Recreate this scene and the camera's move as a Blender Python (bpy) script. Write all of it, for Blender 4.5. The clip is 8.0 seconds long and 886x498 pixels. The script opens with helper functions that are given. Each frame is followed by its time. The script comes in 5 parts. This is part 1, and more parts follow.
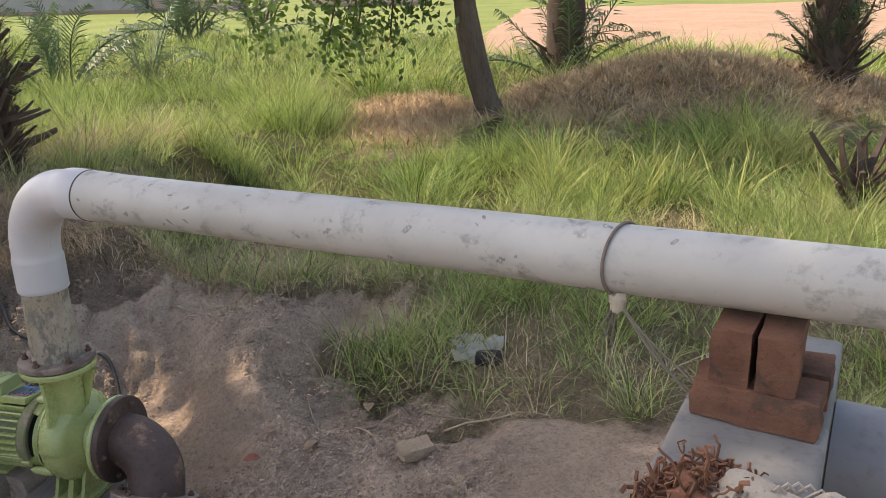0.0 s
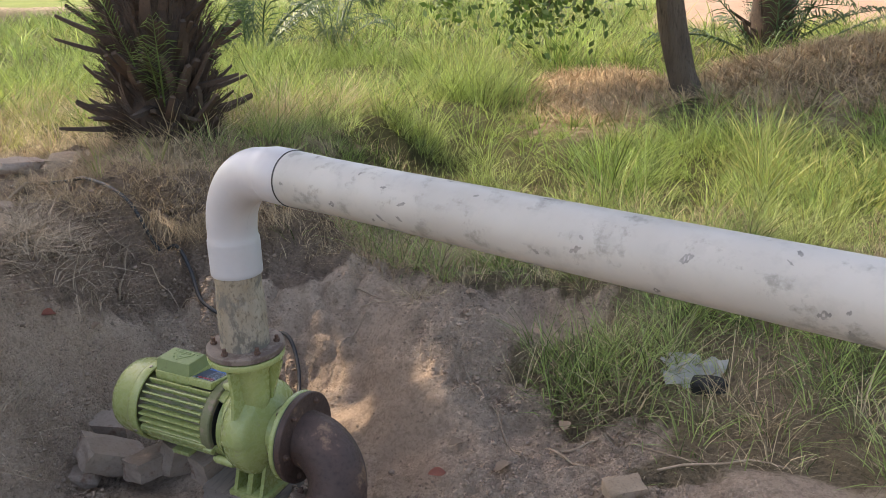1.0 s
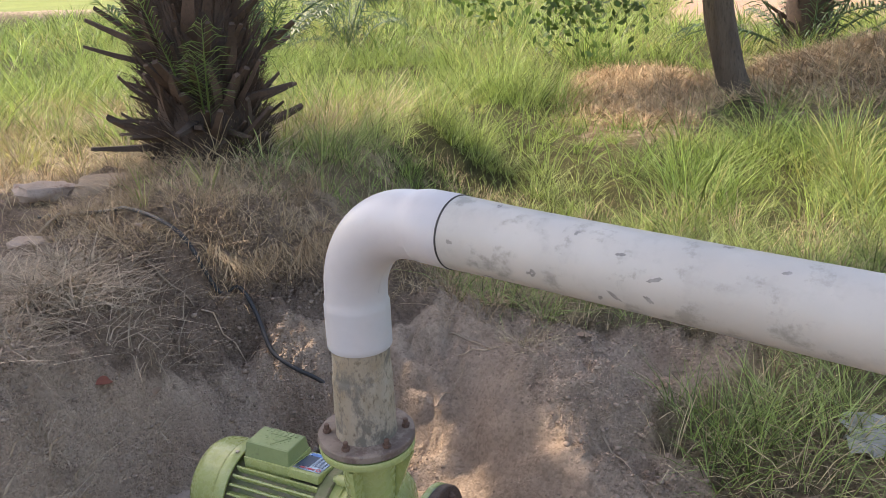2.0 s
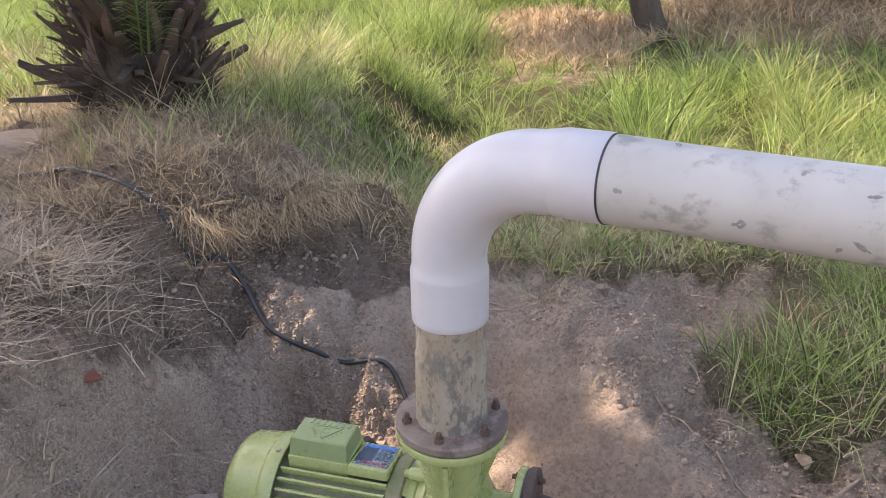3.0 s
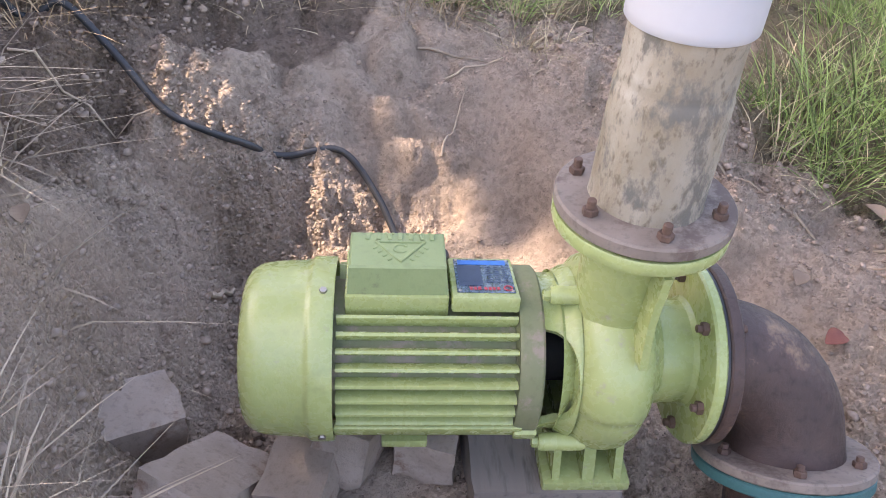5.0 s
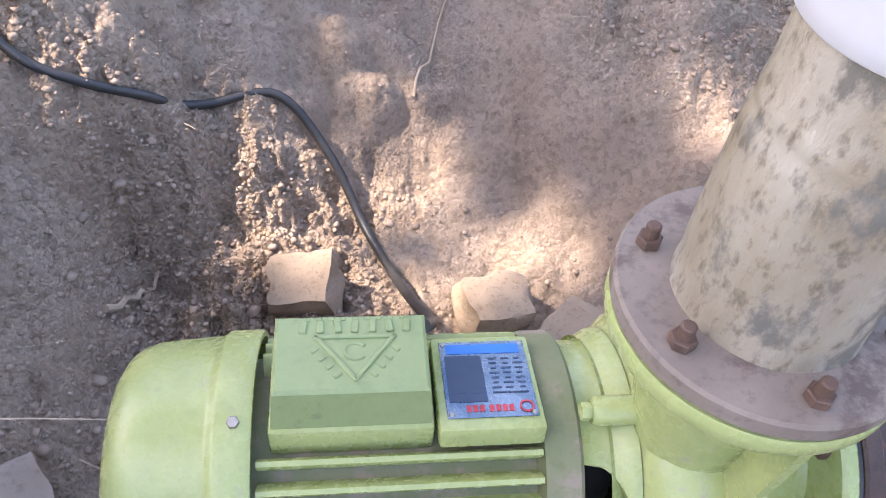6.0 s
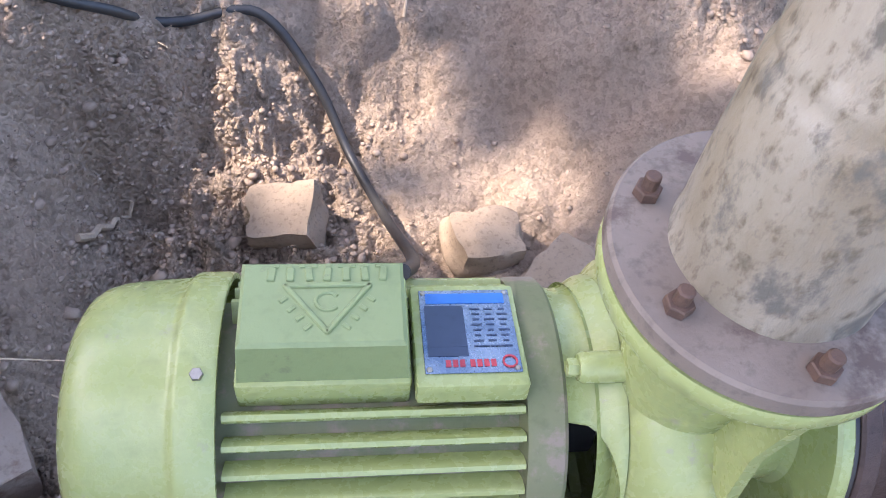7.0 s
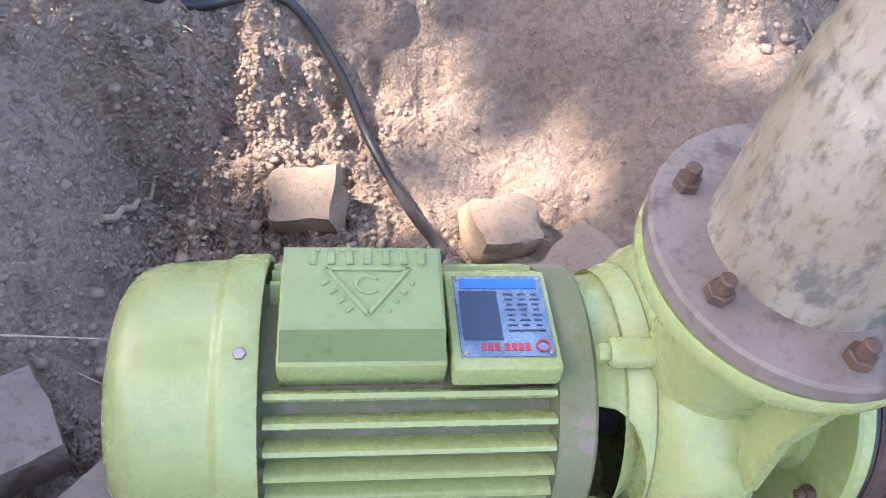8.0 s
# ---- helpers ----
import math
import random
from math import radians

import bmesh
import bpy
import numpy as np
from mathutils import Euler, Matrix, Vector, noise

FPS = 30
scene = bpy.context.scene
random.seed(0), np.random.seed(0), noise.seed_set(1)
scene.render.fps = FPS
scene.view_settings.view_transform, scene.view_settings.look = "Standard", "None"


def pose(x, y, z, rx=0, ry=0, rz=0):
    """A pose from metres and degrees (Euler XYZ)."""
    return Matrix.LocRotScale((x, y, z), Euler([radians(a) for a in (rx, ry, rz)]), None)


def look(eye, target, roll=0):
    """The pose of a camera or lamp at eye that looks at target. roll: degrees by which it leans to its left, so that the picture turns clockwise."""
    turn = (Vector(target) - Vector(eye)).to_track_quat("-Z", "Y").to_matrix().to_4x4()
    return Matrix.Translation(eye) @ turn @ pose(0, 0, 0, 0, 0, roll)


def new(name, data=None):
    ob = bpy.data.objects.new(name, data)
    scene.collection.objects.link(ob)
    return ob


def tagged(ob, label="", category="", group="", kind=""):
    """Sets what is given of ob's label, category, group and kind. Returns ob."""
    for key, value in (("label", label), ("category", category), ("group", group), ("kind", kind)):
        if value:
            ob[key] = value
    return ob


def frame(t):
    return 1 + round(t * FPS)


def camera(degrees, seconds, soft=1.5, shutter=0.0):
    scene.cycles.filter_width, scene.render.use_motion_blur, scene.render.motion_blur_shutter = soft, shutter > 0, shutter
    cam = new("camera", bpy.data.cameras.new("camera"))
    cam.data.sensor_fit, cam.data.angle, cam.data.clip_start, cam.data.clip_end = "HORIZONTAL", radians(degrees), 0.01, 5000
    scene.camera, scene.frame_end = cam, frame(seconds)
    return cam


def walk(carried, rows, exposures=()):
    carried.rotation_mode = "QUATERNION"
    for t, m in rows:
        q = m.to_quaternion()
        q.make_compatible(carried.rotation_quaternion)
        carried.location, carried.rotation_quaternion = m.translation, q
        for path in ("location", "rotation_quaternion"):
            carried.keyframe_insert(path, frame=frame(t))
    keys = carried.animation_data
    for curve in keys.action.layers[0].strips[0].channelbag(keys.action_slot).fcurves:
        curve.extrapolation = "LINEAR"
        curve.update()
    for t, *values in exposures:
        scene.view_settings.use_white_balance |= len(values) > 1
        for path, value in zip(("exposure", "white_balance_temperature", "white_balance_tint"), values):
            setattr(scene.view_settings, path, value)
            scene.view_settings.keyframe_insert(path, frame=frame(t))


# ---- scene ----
cam = camera(58.1, 8.0, soft=0.7)
PATH = [
    (0, (1.5502, -2.3348, 1.6081), (1.3162, 0.1209, 0.7891), -1.4),
    (0.5, (1.406, -2.1086, 1.6367), (0.8236, 0.2756, 0.7787), -1.5),
    (1, (1.2929, -1.9955, 1.5886), (0.5623, 0.3328, 0.6929), -1.1),
    (1.5, (1.0472, -1.8005, 1.5561), (0.2931, 0.5174, 0.6526), -1.0),
    (1.7, (0.912, -1.7082, 1.5769), (0.1566, 0.6097, 0.6734), -1.5),
    (2.8, (0.269, -1.448, 1.496), (-0.064, 0.38, 0.757), -1.7),
    (3, (0.185, -1.423, 1.478), (-0.066, 0.386, 0.662), -1.1),
    (3.5, (-0.067, -1.376, 1.393), (-0.156, 0.382, 0.443), 1.7),
    (4, (-0.213, -1.212, 1.259), (-0.134, 0.513, 0.249), 2.9),
    (4.5, (-0.38, -1.05, 1.139), (-0.124, 0.6, 0.038), 4.2),
    (4.7, (-0.475, -0.953, 1.091), (-0.144, 0.652, -0.054), 4.7),
    (5.8, (-0.425, -0.432, 0.919), (-0.023, 0.896, -0.522), 5.8),
    (6, (-0.376, -0.32, 0.914), (0.035, 0.953, -0.573), 6.5),
    (6.5, (-0.351, -0.263, 0.905), (0.062, 0.922, -0.652), 8.0),
    (7, (-0.349, -0.272, 0.887), (0.048, 0.845, -0.724), 8.9),
    (7.5, (-0.357, -0.27, 0.888), (0.035, 0.808, -0.75), 9.4),
    (8, (-0.388, -0.274, 0.896), (0.014, 0.814, -0.733), 10.4),
]
EXPOSURES = [(0, 1.28, 7800, 15), (1.0, 1.43, 7750, 15), (1.7, 1.55, 7600, 16), (2.8, 1.72, 7450, 20), (3.5, 2.15, 7250, 23), (4.5, 2.38, 7300, 23), (6, 2.52, 6750, 21), (7, 2.41, 6500, 21), (8, 2.53, 6450, 21)]
walk(cam, [(t, look(eye, target, roll)) for t, eye, target, roll in PATH], EXPOSURES)

# ---- world and sun ----
SUN = Vector((-0.60, 0.22, 0.77)).normalized()
world = bpy.data.worlds.new("sky")
scene.world = world
world.use_nodes = True
wn = world.node_tree.nodes
sky = wn.new("ShaderNodeTexSky")
sky.sky_type, sky.sun_disc = "NISHITA", False
sky.sun_elevation, sky.sun_rotation = math.asin(SUN.z), math.atan2(SUN.x, SUN.y)
sky.dust_density = 2.0
wn["Background"].inputs["Strength"].default_value = 0.15
world.node_tree.links.new(sky.outputs["Color"], wn["Background"].inputs["Color"])
lamp = bpy.data.lights.new("sun", "SUN")
lamp.energy, lamp.angle, lamp.color = 2.7, radians(0.55), (1.0, 0.93, 0.82)
sun = new("sun", lamp)
sun.matrix_world = look(SUN * 30, (0, 0, 0))


# ---- materials ----
def mat(name, c1, c2, scale=4.0, rough=0.8, metal=0.0, bump=0.3, bscale=60.0, bdist=0.004, stain=None, sscale=3.0, samount=0.5,
        vary=0.0, stretch=(1, 1, 1), spec=0.5, fine=0.25, island=False, through_light=0.0, rough_to=None):
    m = bpy.data.materials.new(name)
    m.use_nodes = True
    nt = m.node_tree
    n, ln = nt.nodes, nt.links
    b = n["Principled BSDF"]
    tc, mp = n.new("ShaderNodeTexCoord"), n.new("ShaderNodeMapping")
    mp.inputs["Scale"].default_value = stretch
    ln.new(tc.outputs["Object"], mp.inputs["Vector"])

    def noisy(sc, detail=6.0, roughness=0.6):
        t = n.new("ShaderNodeTexNoise")
        t.inputs["Scale"].default_value, t.inputs["Detail"].default_value, t.inputs["Roughness"].default_value = sc, detail, roughness
        ln.new(mp.outputs["Vector"], t.inputs["Vector"])
        return t

    def ramp(src, lo, hi):
        r = n.new("ShaderNodeMapRange")
        r.inputs["From Min"].default_value, r.inputs["From Max"].default_value = lo, hi
        ln.new(src, r.inputs["Value"])
        return r.outputs["Result"]

    def mix(fac, a, bb, mode="MIX"):
        x = n.new("ShaderNodeMix")
        x.data_type, x.blend_type = "RGBA", mode
        for sock, val in ((x.inputs["Factor"], fac), (x.inputs[6], a), (x.inputs[7], bb)):
            if isinstance(val, (int, float, tuple)):
                sock.default_value = val if not isinstance(val, tuple) else (*val, 1)
            else:
                ln.new(val, sock)
        return x.outputs[2]

    big = noisy(scale)
    col = mix(ramp(big.outputs["Fac"], 0.33, 0.67), c1, c2)
    small = noisy(scale * 9, 4.0)
    dark = tuple(0.55 * q for q in c1)
    if fine:
        f = n.new("ShaderNodeMath")
        f.operation = "MULTIPLY"
        ln.new(ramp(small.outputs["Fac"], 0.52, 0.72), f.inputs[0])
        f.inputs[1].default_value = fine * 1.6
        col = mix(f.outputs[0], col, dark)
    if stain:
        st = noisy(sscale, 8.0, 0.7)
        edge = 0.72 - 0.4 * samount
        col = mix(ramp(st.outputs["Fac"], edge, edge + 0.09), col, stain)
    if vary:
        src = n.new("ShaderNodeNewGeometry").outputs["Random Per Island"] if island else n.new("ShaderNodeObjectInfo").outputs["Random"]
        hs = n.new("ShaderNodeHueSaturation")
        r = n.new("ShaderNodeMapRange")
        r.inputs["To Min"].default_value, r.inputs["To Max"].default_value = 1 - vary, 1 + vary
        ln.new(src, r.inputs["Value"])
        ln.new(r.outputs["Result"], hs.inputs["Value"])
        ln.new(col, hs.inputs["Color"])
        col = hs.outputs["Color"]
    ln.new(col, b.inputs["Base Color"])
    b.inputs["Metallic"].default_value = metal
    b.inputs["Specular IOR Level"].default_value = spec
    if rough_to is None:
        b.inputs["Roughness"].default_value = rough
    else:
        r = n.new("ShaderNodeMapRange")
        r.inputs["To Min"].default_value, r.inputs["To Max"].default_value = rough, rough_to
        ln.new(small.outputs["Fac"], r.inputs["Value"])
        ln.new(r.outputs["Result"], b.inputs["Roughness"])
    if bump:
        bn = n.new("ShaderNodeBump")
        bn.inputs["Strength"].default_value, bn.inputs["Distance"].default_value = bump, bdist
        ln.new(noisy(bscale, 8.0, 0.68).outputs["Fac"], bn.inputs["Height"])
        ln.new(bn.outputs["Normal"], b.inputs["Normal"])
    if through_light:
        tr, ad = n.new("ShaderNodeBsdfTranslucent"), n.new("ShaderNodeMixShader")
        ln.new(col, tr.inputs["Color"])
        ad.inputs["Fac"].default_value = through_light
        ln.new(b.outputs["BSDF"], ad.inputs[1])
        ln.new(tr.outputs["BSDF"], ad.inputs[2])
        ln.new(ad.outputs["Shader"], n["Material Output"].inputs["Surface"])
    return m


M_FIELD = mat("ploughed_field", (0.30, 0.20, 0.14), (0.37, 0.25, 0.18), 0.3, 0.95, bump=0.5, bscale=6, bdist=0.05, spec=0.1)
M_MEADOW = mat("meadow", (0.13, 0.17, 0.05), (0.19, 0.22, 0.07), 0.25, 0.95, bump=0.5, bscale=8, bdist=0.05, spec=0.1)
M_CLOD = mat("clods", (0.28, 0.208, 0.156), (0.37, 0.28, 0.213), 9, 0.95, bump=0.6, bscale=120, vary=0.14, island=True, spec=0.1)
M_GREEN = mat("pump_green", (0.32, 0.362, 0.130), (0.38, 0.415, 0.165), 6, 0.15, bump=0.2, bscale=90, bdist=0.0025, stain=(0.34, 0.32, 0.20), sscale=22, samount=0.24, fine=0.22, rough_to=0.40)
M_GREEN_B = mat("box_green", (0.215, 0.265, 0.105), (0.255, 0.305, 0.13), 8, 0.5, bump=0.35, bscale=120, bdist=0.002, stain=(0.17, 0.16, 0.09), sscale=18, samount=0.3, fine=0.15)
# Groove green: real dust, plus shade between the fins put into the base colour.
M_DUSTY_SHADE = mat("dusty_shaded_green", (0.15, 0.17, 0.07), (0.20, 0.19, 0.105), 10, 0.7, bump=0.2, bscale=120, bdist=0.001, stain=(0.26, 0.205, 0.15), sscale=20, samount=0.5, fine=0.2)
# Near-black stand-in for shade in the adapter window and in a hole.
M_SHADE = mat("painted_shade", (0.012, 0.012, 0.011), (0.02, 0.02, 0.018), 8, 0.8, bump=0)
M_PVC = mat("white_pvc", (0.44, 0.432, 0.437), (0.50, 0.492, 0.497), 3, 0.28, bump=0.05, bscale=40, bdist=0.001, fine=0.04, rough_to=0.5)
M_PIPE = mat("scuffed_pvc", (0.36, 0.352, 0.325), (0.45, 0.442, 0.412), 2.4, 0.36, bump=0.06, bscale=60, bdist=0.001, stain=(0.25, 0.25, 0.225), sscale=11, samount=0.42, fine=0.16, rough_to=0.6)
M_RISER = mat("weathered_pvc", (0.26, 0.205, 0.135), (0.40, 0.352, 0.28), 11, 0.55, bump=0.8, bscale=45, bdist=0.006, stain=(0.15, 0.135, 0.11), sscale=19, samount=0.54, fine=0.7, stretch=(1, 1, 0.55))
M_FLANGE = mat("dusty_iron", (0.18, 0.136, 0.105), (0.265, 0.21, 0.168), 9, 0.75, bump=0.35, bscale=90, bdist=0.002, stain=(0.13, 0.09, 0.07), sscale=14, samount=0.5, fine=0.4)
M_RUST = mat("rusty_iron", (0.06, 0.037, 0.031), (0.105, 0.062, 0.047), 8, 0.38, metal=0.15, bump=0.7, bscale=50, bdist=0.005, stain=(0.27, 0.165, 0.10), sscale=8, samount=0.36, fine=0.3, rough_to=0.75)
M_BOLT = mat("rusty_bolt", (0.10, 0.06, 0.045), (0.17, 0.10, 0.07), 40, 0.7, metal=0.3, bump=0.4, bscale=200, bdist=0.001)
M_STEEL = mat("screw_steel", (0.45, 0.42, 0.38), (0.32, 0.27, 0.22), 60, 0.4, metal=0.9, bump=0.1)
M_RUBBER = mat("black_rubber", (0.022, 0.022, 0.024), (0.04, 0.038, 0.036), 20, 0.45, bump=0.2, bscale=200, bdist=0.001, stain=(0.16, 0.12, 0.10), sscale=30, samount=0.2)
M_TEAL = mat("teal_paint", (0.03, 0.11, 0.11), (0.05, 0.15, 0.14), 9, 0.5, bump=0.2)
M_BRICK = mat("fired_brick", (0.21, 0.105, 0.068), (0.155, 0.075, 0.05), 12, 0.9, bump=0.9, bscale=60, bdist=0.008, stain=(0.10, 0.06, 0.045), sscale=13, samount=0.5, fine=0.4, vary=0.15, spec=0.2)
M_PALE = mat("dusty_brick", (0.29, 0.215, 0.15), (0.37, 0.28, 0.20), 14, 0.95, bump=0.8, bscale=110, bdist=0.004, stain=(0.34, 0.23, 0.16), sscale=12, samount=0.35, fine=0.4, spec=0.15)
M_STONE = mat("dusty_stone", (0.34, 0.262, 0.205), (0.44, 0.347, 0.28), 9, 0.95, bump=0.8, bscale=70, bdist=0.005, stain=(0.24, 0.15, 0.11), sscale=8, samount=0.4, fine=0.3, vary=0.15, spec=0.15)
M_BLOCKWOOD = mat("weathered_wood", (0.20, 0.165, 0.135), (0.29, 0.245, 0.20), 7, 0.9, bump=0.8, bscale=30, bdist=0.004, stain=(0.11, 0.085, 0.07), sscale=16, samount=0.4, fine=0.5, stretch=(1, 0.15, 1))
M_CEMENT = mat("cement", (0.155, 0.152, 0.146), (0.21, 0.206, 0.197), 5, 0.9, bump=0.4, bscale=90, bdist=0.002, stain=(0.27, 0.26, 0.24), sscale=6, samount=0.35)
M_GREYPIPE = mat("grey_pipe", (0.17, 0.175, 0.19), (0.22, 0.225, 0.24), 4, 0.5, bump=0.1)
M_STRAW = mat("straw", (0.42, 0.32, 0.185), (0.56, 0.455, 0.285), 3, 0.85, bump=0, vary=0.6, island=True, fine=0)
M_ROOT = mat("dry_roots", (0.32, 0.24, 0.16), (0.46, 0.36, 0.255), 3, 0.9, bump=0, vary=0.4, island=True, fine=0)
M_HAYB = mat("brown_hay", (0.36, 0.245, 0.14), (0.52, 0.385, 0.235), 2, 0.9, bump=0, vary=0.45, island=True, fine=0)
M_GRASS = mat("grass", (0.11, 0.19, 0.04), (0.33, 0.41, 0.12), 0.9, 0.5, bump=0, vary=0.75, island=True, fine=0, through_light=0.35, spec=0.3)
M_GRASS_N = mat("pale_grass", (0.19, 0.27, 0.068), (0.37, 0.415, 0.165), 1.6, 0.5, bump=0, vary=0.75, island=True, fine=0, through_light=0.3, spec=0.3)
M_GRASS_Y = mat("yellow_grass", (0.32, 0.35, 0.10), (0.42, 0.41, 0.16), 1.1, 0.6, bump=0, vary=0.35, island=True, fine=0, through_light=0.35, spec=0.3)
M_LEAF = mat("tree_leaf", (0.06, 0.115, 0.022), (0.10, 0.16, 0.035), 3, 0.5, bump=0, vary=0.4, island=True, fine=0, through_light=0.3)
M_FROND = mat("palm_frond", (0.055, 0.10, 0.045), (0.10, 0.15, 0.075), 3, 0.5, bump=0, vary=0.35, island=True, fine=0, through_light=0.2)
M_STUB = mat("palm_stub", (0.05, 0.034, 0.025), (0.095, 0.062, 0.043), 9, 0.85, bump=0.5, bscale=60, fine=0.4, vary=0.35)
M_FRONDG = mat("green_frond", (0.12, 0.20, 0.05), (0.20, 0.27, 0.09), 5, 0.5, bump=0, vary=0.3, island=True, fine=0, through_light=0.3)
M_BARK = mat("bark", (0.085, 0.062, 0.045), (0.16, 0.12, 0.085), 5, 0.95, bump=1.0, bscale=25, bdist=0.03, fine=0.5, stretch=(1, 1, 0.2))
M_PLASTIC = mat("dirty_plastic", (0.36, 0.35, 0.31), (0.50, 0.49, 0.44), 8, 0.5, bump=0.4, bscale=40, stain=(0.2, 0.16, 0.13), sscale=7, samount=0.35)
M_NET = mat("pale_net", (0.40, 0.34, 0.265), (0.48, 0.41, 0.325), 20, 0.9, bump=0.6, bscale=160, bdist=0.003)
M_COIR = mat("brown_coir", (0.13, 0.055, 0.03), (0.24, 0.11, 0.06), 9, 0.95, bump=0.4, vary=0.5, island=True)
M_ROPE = mat("old_rope", (0.42, 0.36, 0.28), (0.50, 0.44, 0.36), 30, 0.9, bump=0.6, bscale=200)
M_RED = mat("red_leaf", (0.19, 0.05, 0.03), (0.24, 0.075, 0.04), 30, 0.7, bump=0.2)
M_BROWNLEAF = mat("dry_leaf", (0.22, 0.145, 0.095), (0.30, 0.21, 0.14), 20, 0.8, bump=0.2, vary=0.3)
M_WALL_P = mat("pink_render", (0.52, 0.36, 0.30), (0.58, 0.41, 0.34), 1, 0.9, bump=0.3)
M_WALL_G = mat("grey_render", (0.30, 0.28, 0.28), (0.36, 0.34, 0.34), 1, 0.9, bump=0.3)
M_BLUE = mat("blue_print", (0.03, 0.17, 0.50), (0.04, 0.20, 0.55), 9, 0.3, bump=0)
M_PRINT = mat("red_print", (0.45, 0.03, 0.05), (0.50, 0.05, 0.06), 9, 0.4, bump=0)
M_INK = mat("dark_print", (0.03, 0.05, 0.09), (0.04, 0.06, 0.11), 9, 0.4, bump=0)
# The dark blue tone paints a reflection into the plate's metal colour.
M_PLATE = mat("plate_painted_reflection", (0.30, 0.34, 0.38), (0.10, 0.15, 0.22), 16, 0.14, metal=0.85, bump=0.15, bscale=30, bdist=0.001, fine=0, rough_to=0.4)


def layered_soil():
    """Pale earth, with darker bank soil, turf, sward darkened for blade shade, and hay soil laid over it where the
    mesh's soil layers say so.
    """
    m = bpy.data.materials.new("soil")
    m.use_nodes = True
    nt = m.node_tree
    n, ln = nt.nodes, nt.links
    b = n["Principled BSDF"]
    tc = n.new("ShaderNodeTexCoord")

    def noisy(sc, detail=8.0, rough=0.65):
        t = n.new("ShaderNodeTexNoise")
        t.inputs["Scale"].default_value, t.inputs["Detail"].default_value, t.inputs["Roughness"].default_value = sc, detail, rough
        ln.new(tc.outputs["Object"], t.inputs["Vector"])
        return t.outputs["Fac"]

    def ramp(src, lo, hi, a=0.0, z=1.0):
        r = n.new("ShaderNodeMapRange")
        r.inputs["From Min"].default_value, r.inputs["From Max"].default_value = lo, hi
        r.inputs["To Min"].default_value, r.inputs["To Max"].default_value = a, z
        ln.new(src, r.inputs["Value"])
        return r.outputs["Result"]

    def mixed(fac, a, c):
        x = n.new("ShaderNodeMix")
        x.data_type = "RGBA"
        ln.new(fac, x.inputs["Factor"])
        for sock, val in ((x.inputs[6], a), (x.inputs[7], c)):
            if isinstance(val, tuple):
                sock.default_value = (*val, 1)
            else:
                ln.new(val, sock)
        return x.outputs[2]

    big, mid, tiny = noisy(3.0), noisy(11.0), noisy(60.0, 6.0, 0.7)
    cells = n.new("ShaderNodeTexVoronoi")
    cells.inputs["Scale"].default_value, cells.inputs["Randomness"].default_value = 105.0, 1.0
    warp = n.new("ShaderNodeVectorMath")
    warp.operation = "MULTIPLY_ADD"
    wob = n.new("ShaderNodeTexNoise")
    wob.inputs["Scale"].default_value = 55.0
    ln.new(tc.outputs["Object"], wob.inputs["Vector"])
    ln.new(wob.outputs["Color"], warp.inputs[0])
    warp.inputs[1].default_value = (0.016, 0.016, 0.016)
    ln.new(tc.outputs["Object"], warp.inputs[2])
    ln.new(warp.outputs["Vector"], cells.inputs["Vector"])
    pick = n.new("ShaderNodeSeparateColor")
    ln.new(cells.outputs["Color"], pick.inputs["Color"])
    crumbs = n.new("ShaderNodeAttribute")
    crumbs.attribute_name = "crumbs"

    def tone(pale, deep, crumb):
        c = mixed(ramp(big, 0.35, 0.65), pale, deep)
        c = mixed(ramp(mid, 0.50, 0.68, 0.0, 0.6), c, crumb)
        c = mixed(ramp(tiny, 0.52, 0.70, 0.0, 0.45), c, tuple(0.6 * q for q in crumb))
        return mixed(ramp(pick.outputs[0], 0.55, 0.95, 0.0, 0.4), c, tuple(0.62 * q for q in crumb))

    col = tone((0.505, 0.375, 0.278), (0.59, 0.455, 0.345), (0.39, 0.285, 0.207))
    # Sward tone is very dark: shade between the grass blades put into the colour.
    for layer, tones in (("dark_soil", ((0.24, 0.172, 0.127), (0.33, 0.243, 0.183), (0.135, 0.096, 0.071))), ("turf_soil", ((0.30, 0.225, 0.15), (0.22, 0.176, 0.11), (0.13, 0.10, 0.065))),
                         ("sward_shade", ((0.065, 0.065, 0.028), (0.11, 0.10, 0.045), (0.035, 0.034, 0.016))), ("hay_soil", ((0.25, 0.17, 0.105), (0.34, 0.24, 0.155), (0.14, 0.095, 0.06)))):
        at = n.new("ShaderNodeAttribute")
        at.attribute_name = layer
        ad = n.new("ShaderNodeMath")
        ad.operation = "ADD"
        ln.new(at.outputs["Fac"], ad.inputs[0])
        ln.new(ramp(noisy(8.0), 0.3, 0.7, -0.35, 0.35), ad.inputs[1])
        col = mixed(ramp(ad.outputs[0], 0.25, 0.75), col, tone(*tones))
    ln.new(col, b.inputs["Base Color"])
    b.inputs["Roughness"].default_value, b.inputs["Specular IOR Level"].default_value = 0.95, 0.12
    lumps = n.new("ShaderNodeMath")
    lumps.operation = "MULTIPLY"
    ln.new(ramp(cells.outputs["Distance"], 0.0, 0.75, 1.0, 0.0), lumps.inputs[0])
    ln.new(ramp(crumbs.outputs["Fac"], 0.0, 1.0, 0.25, 1.0), lumps.inputs[1])
    last = None
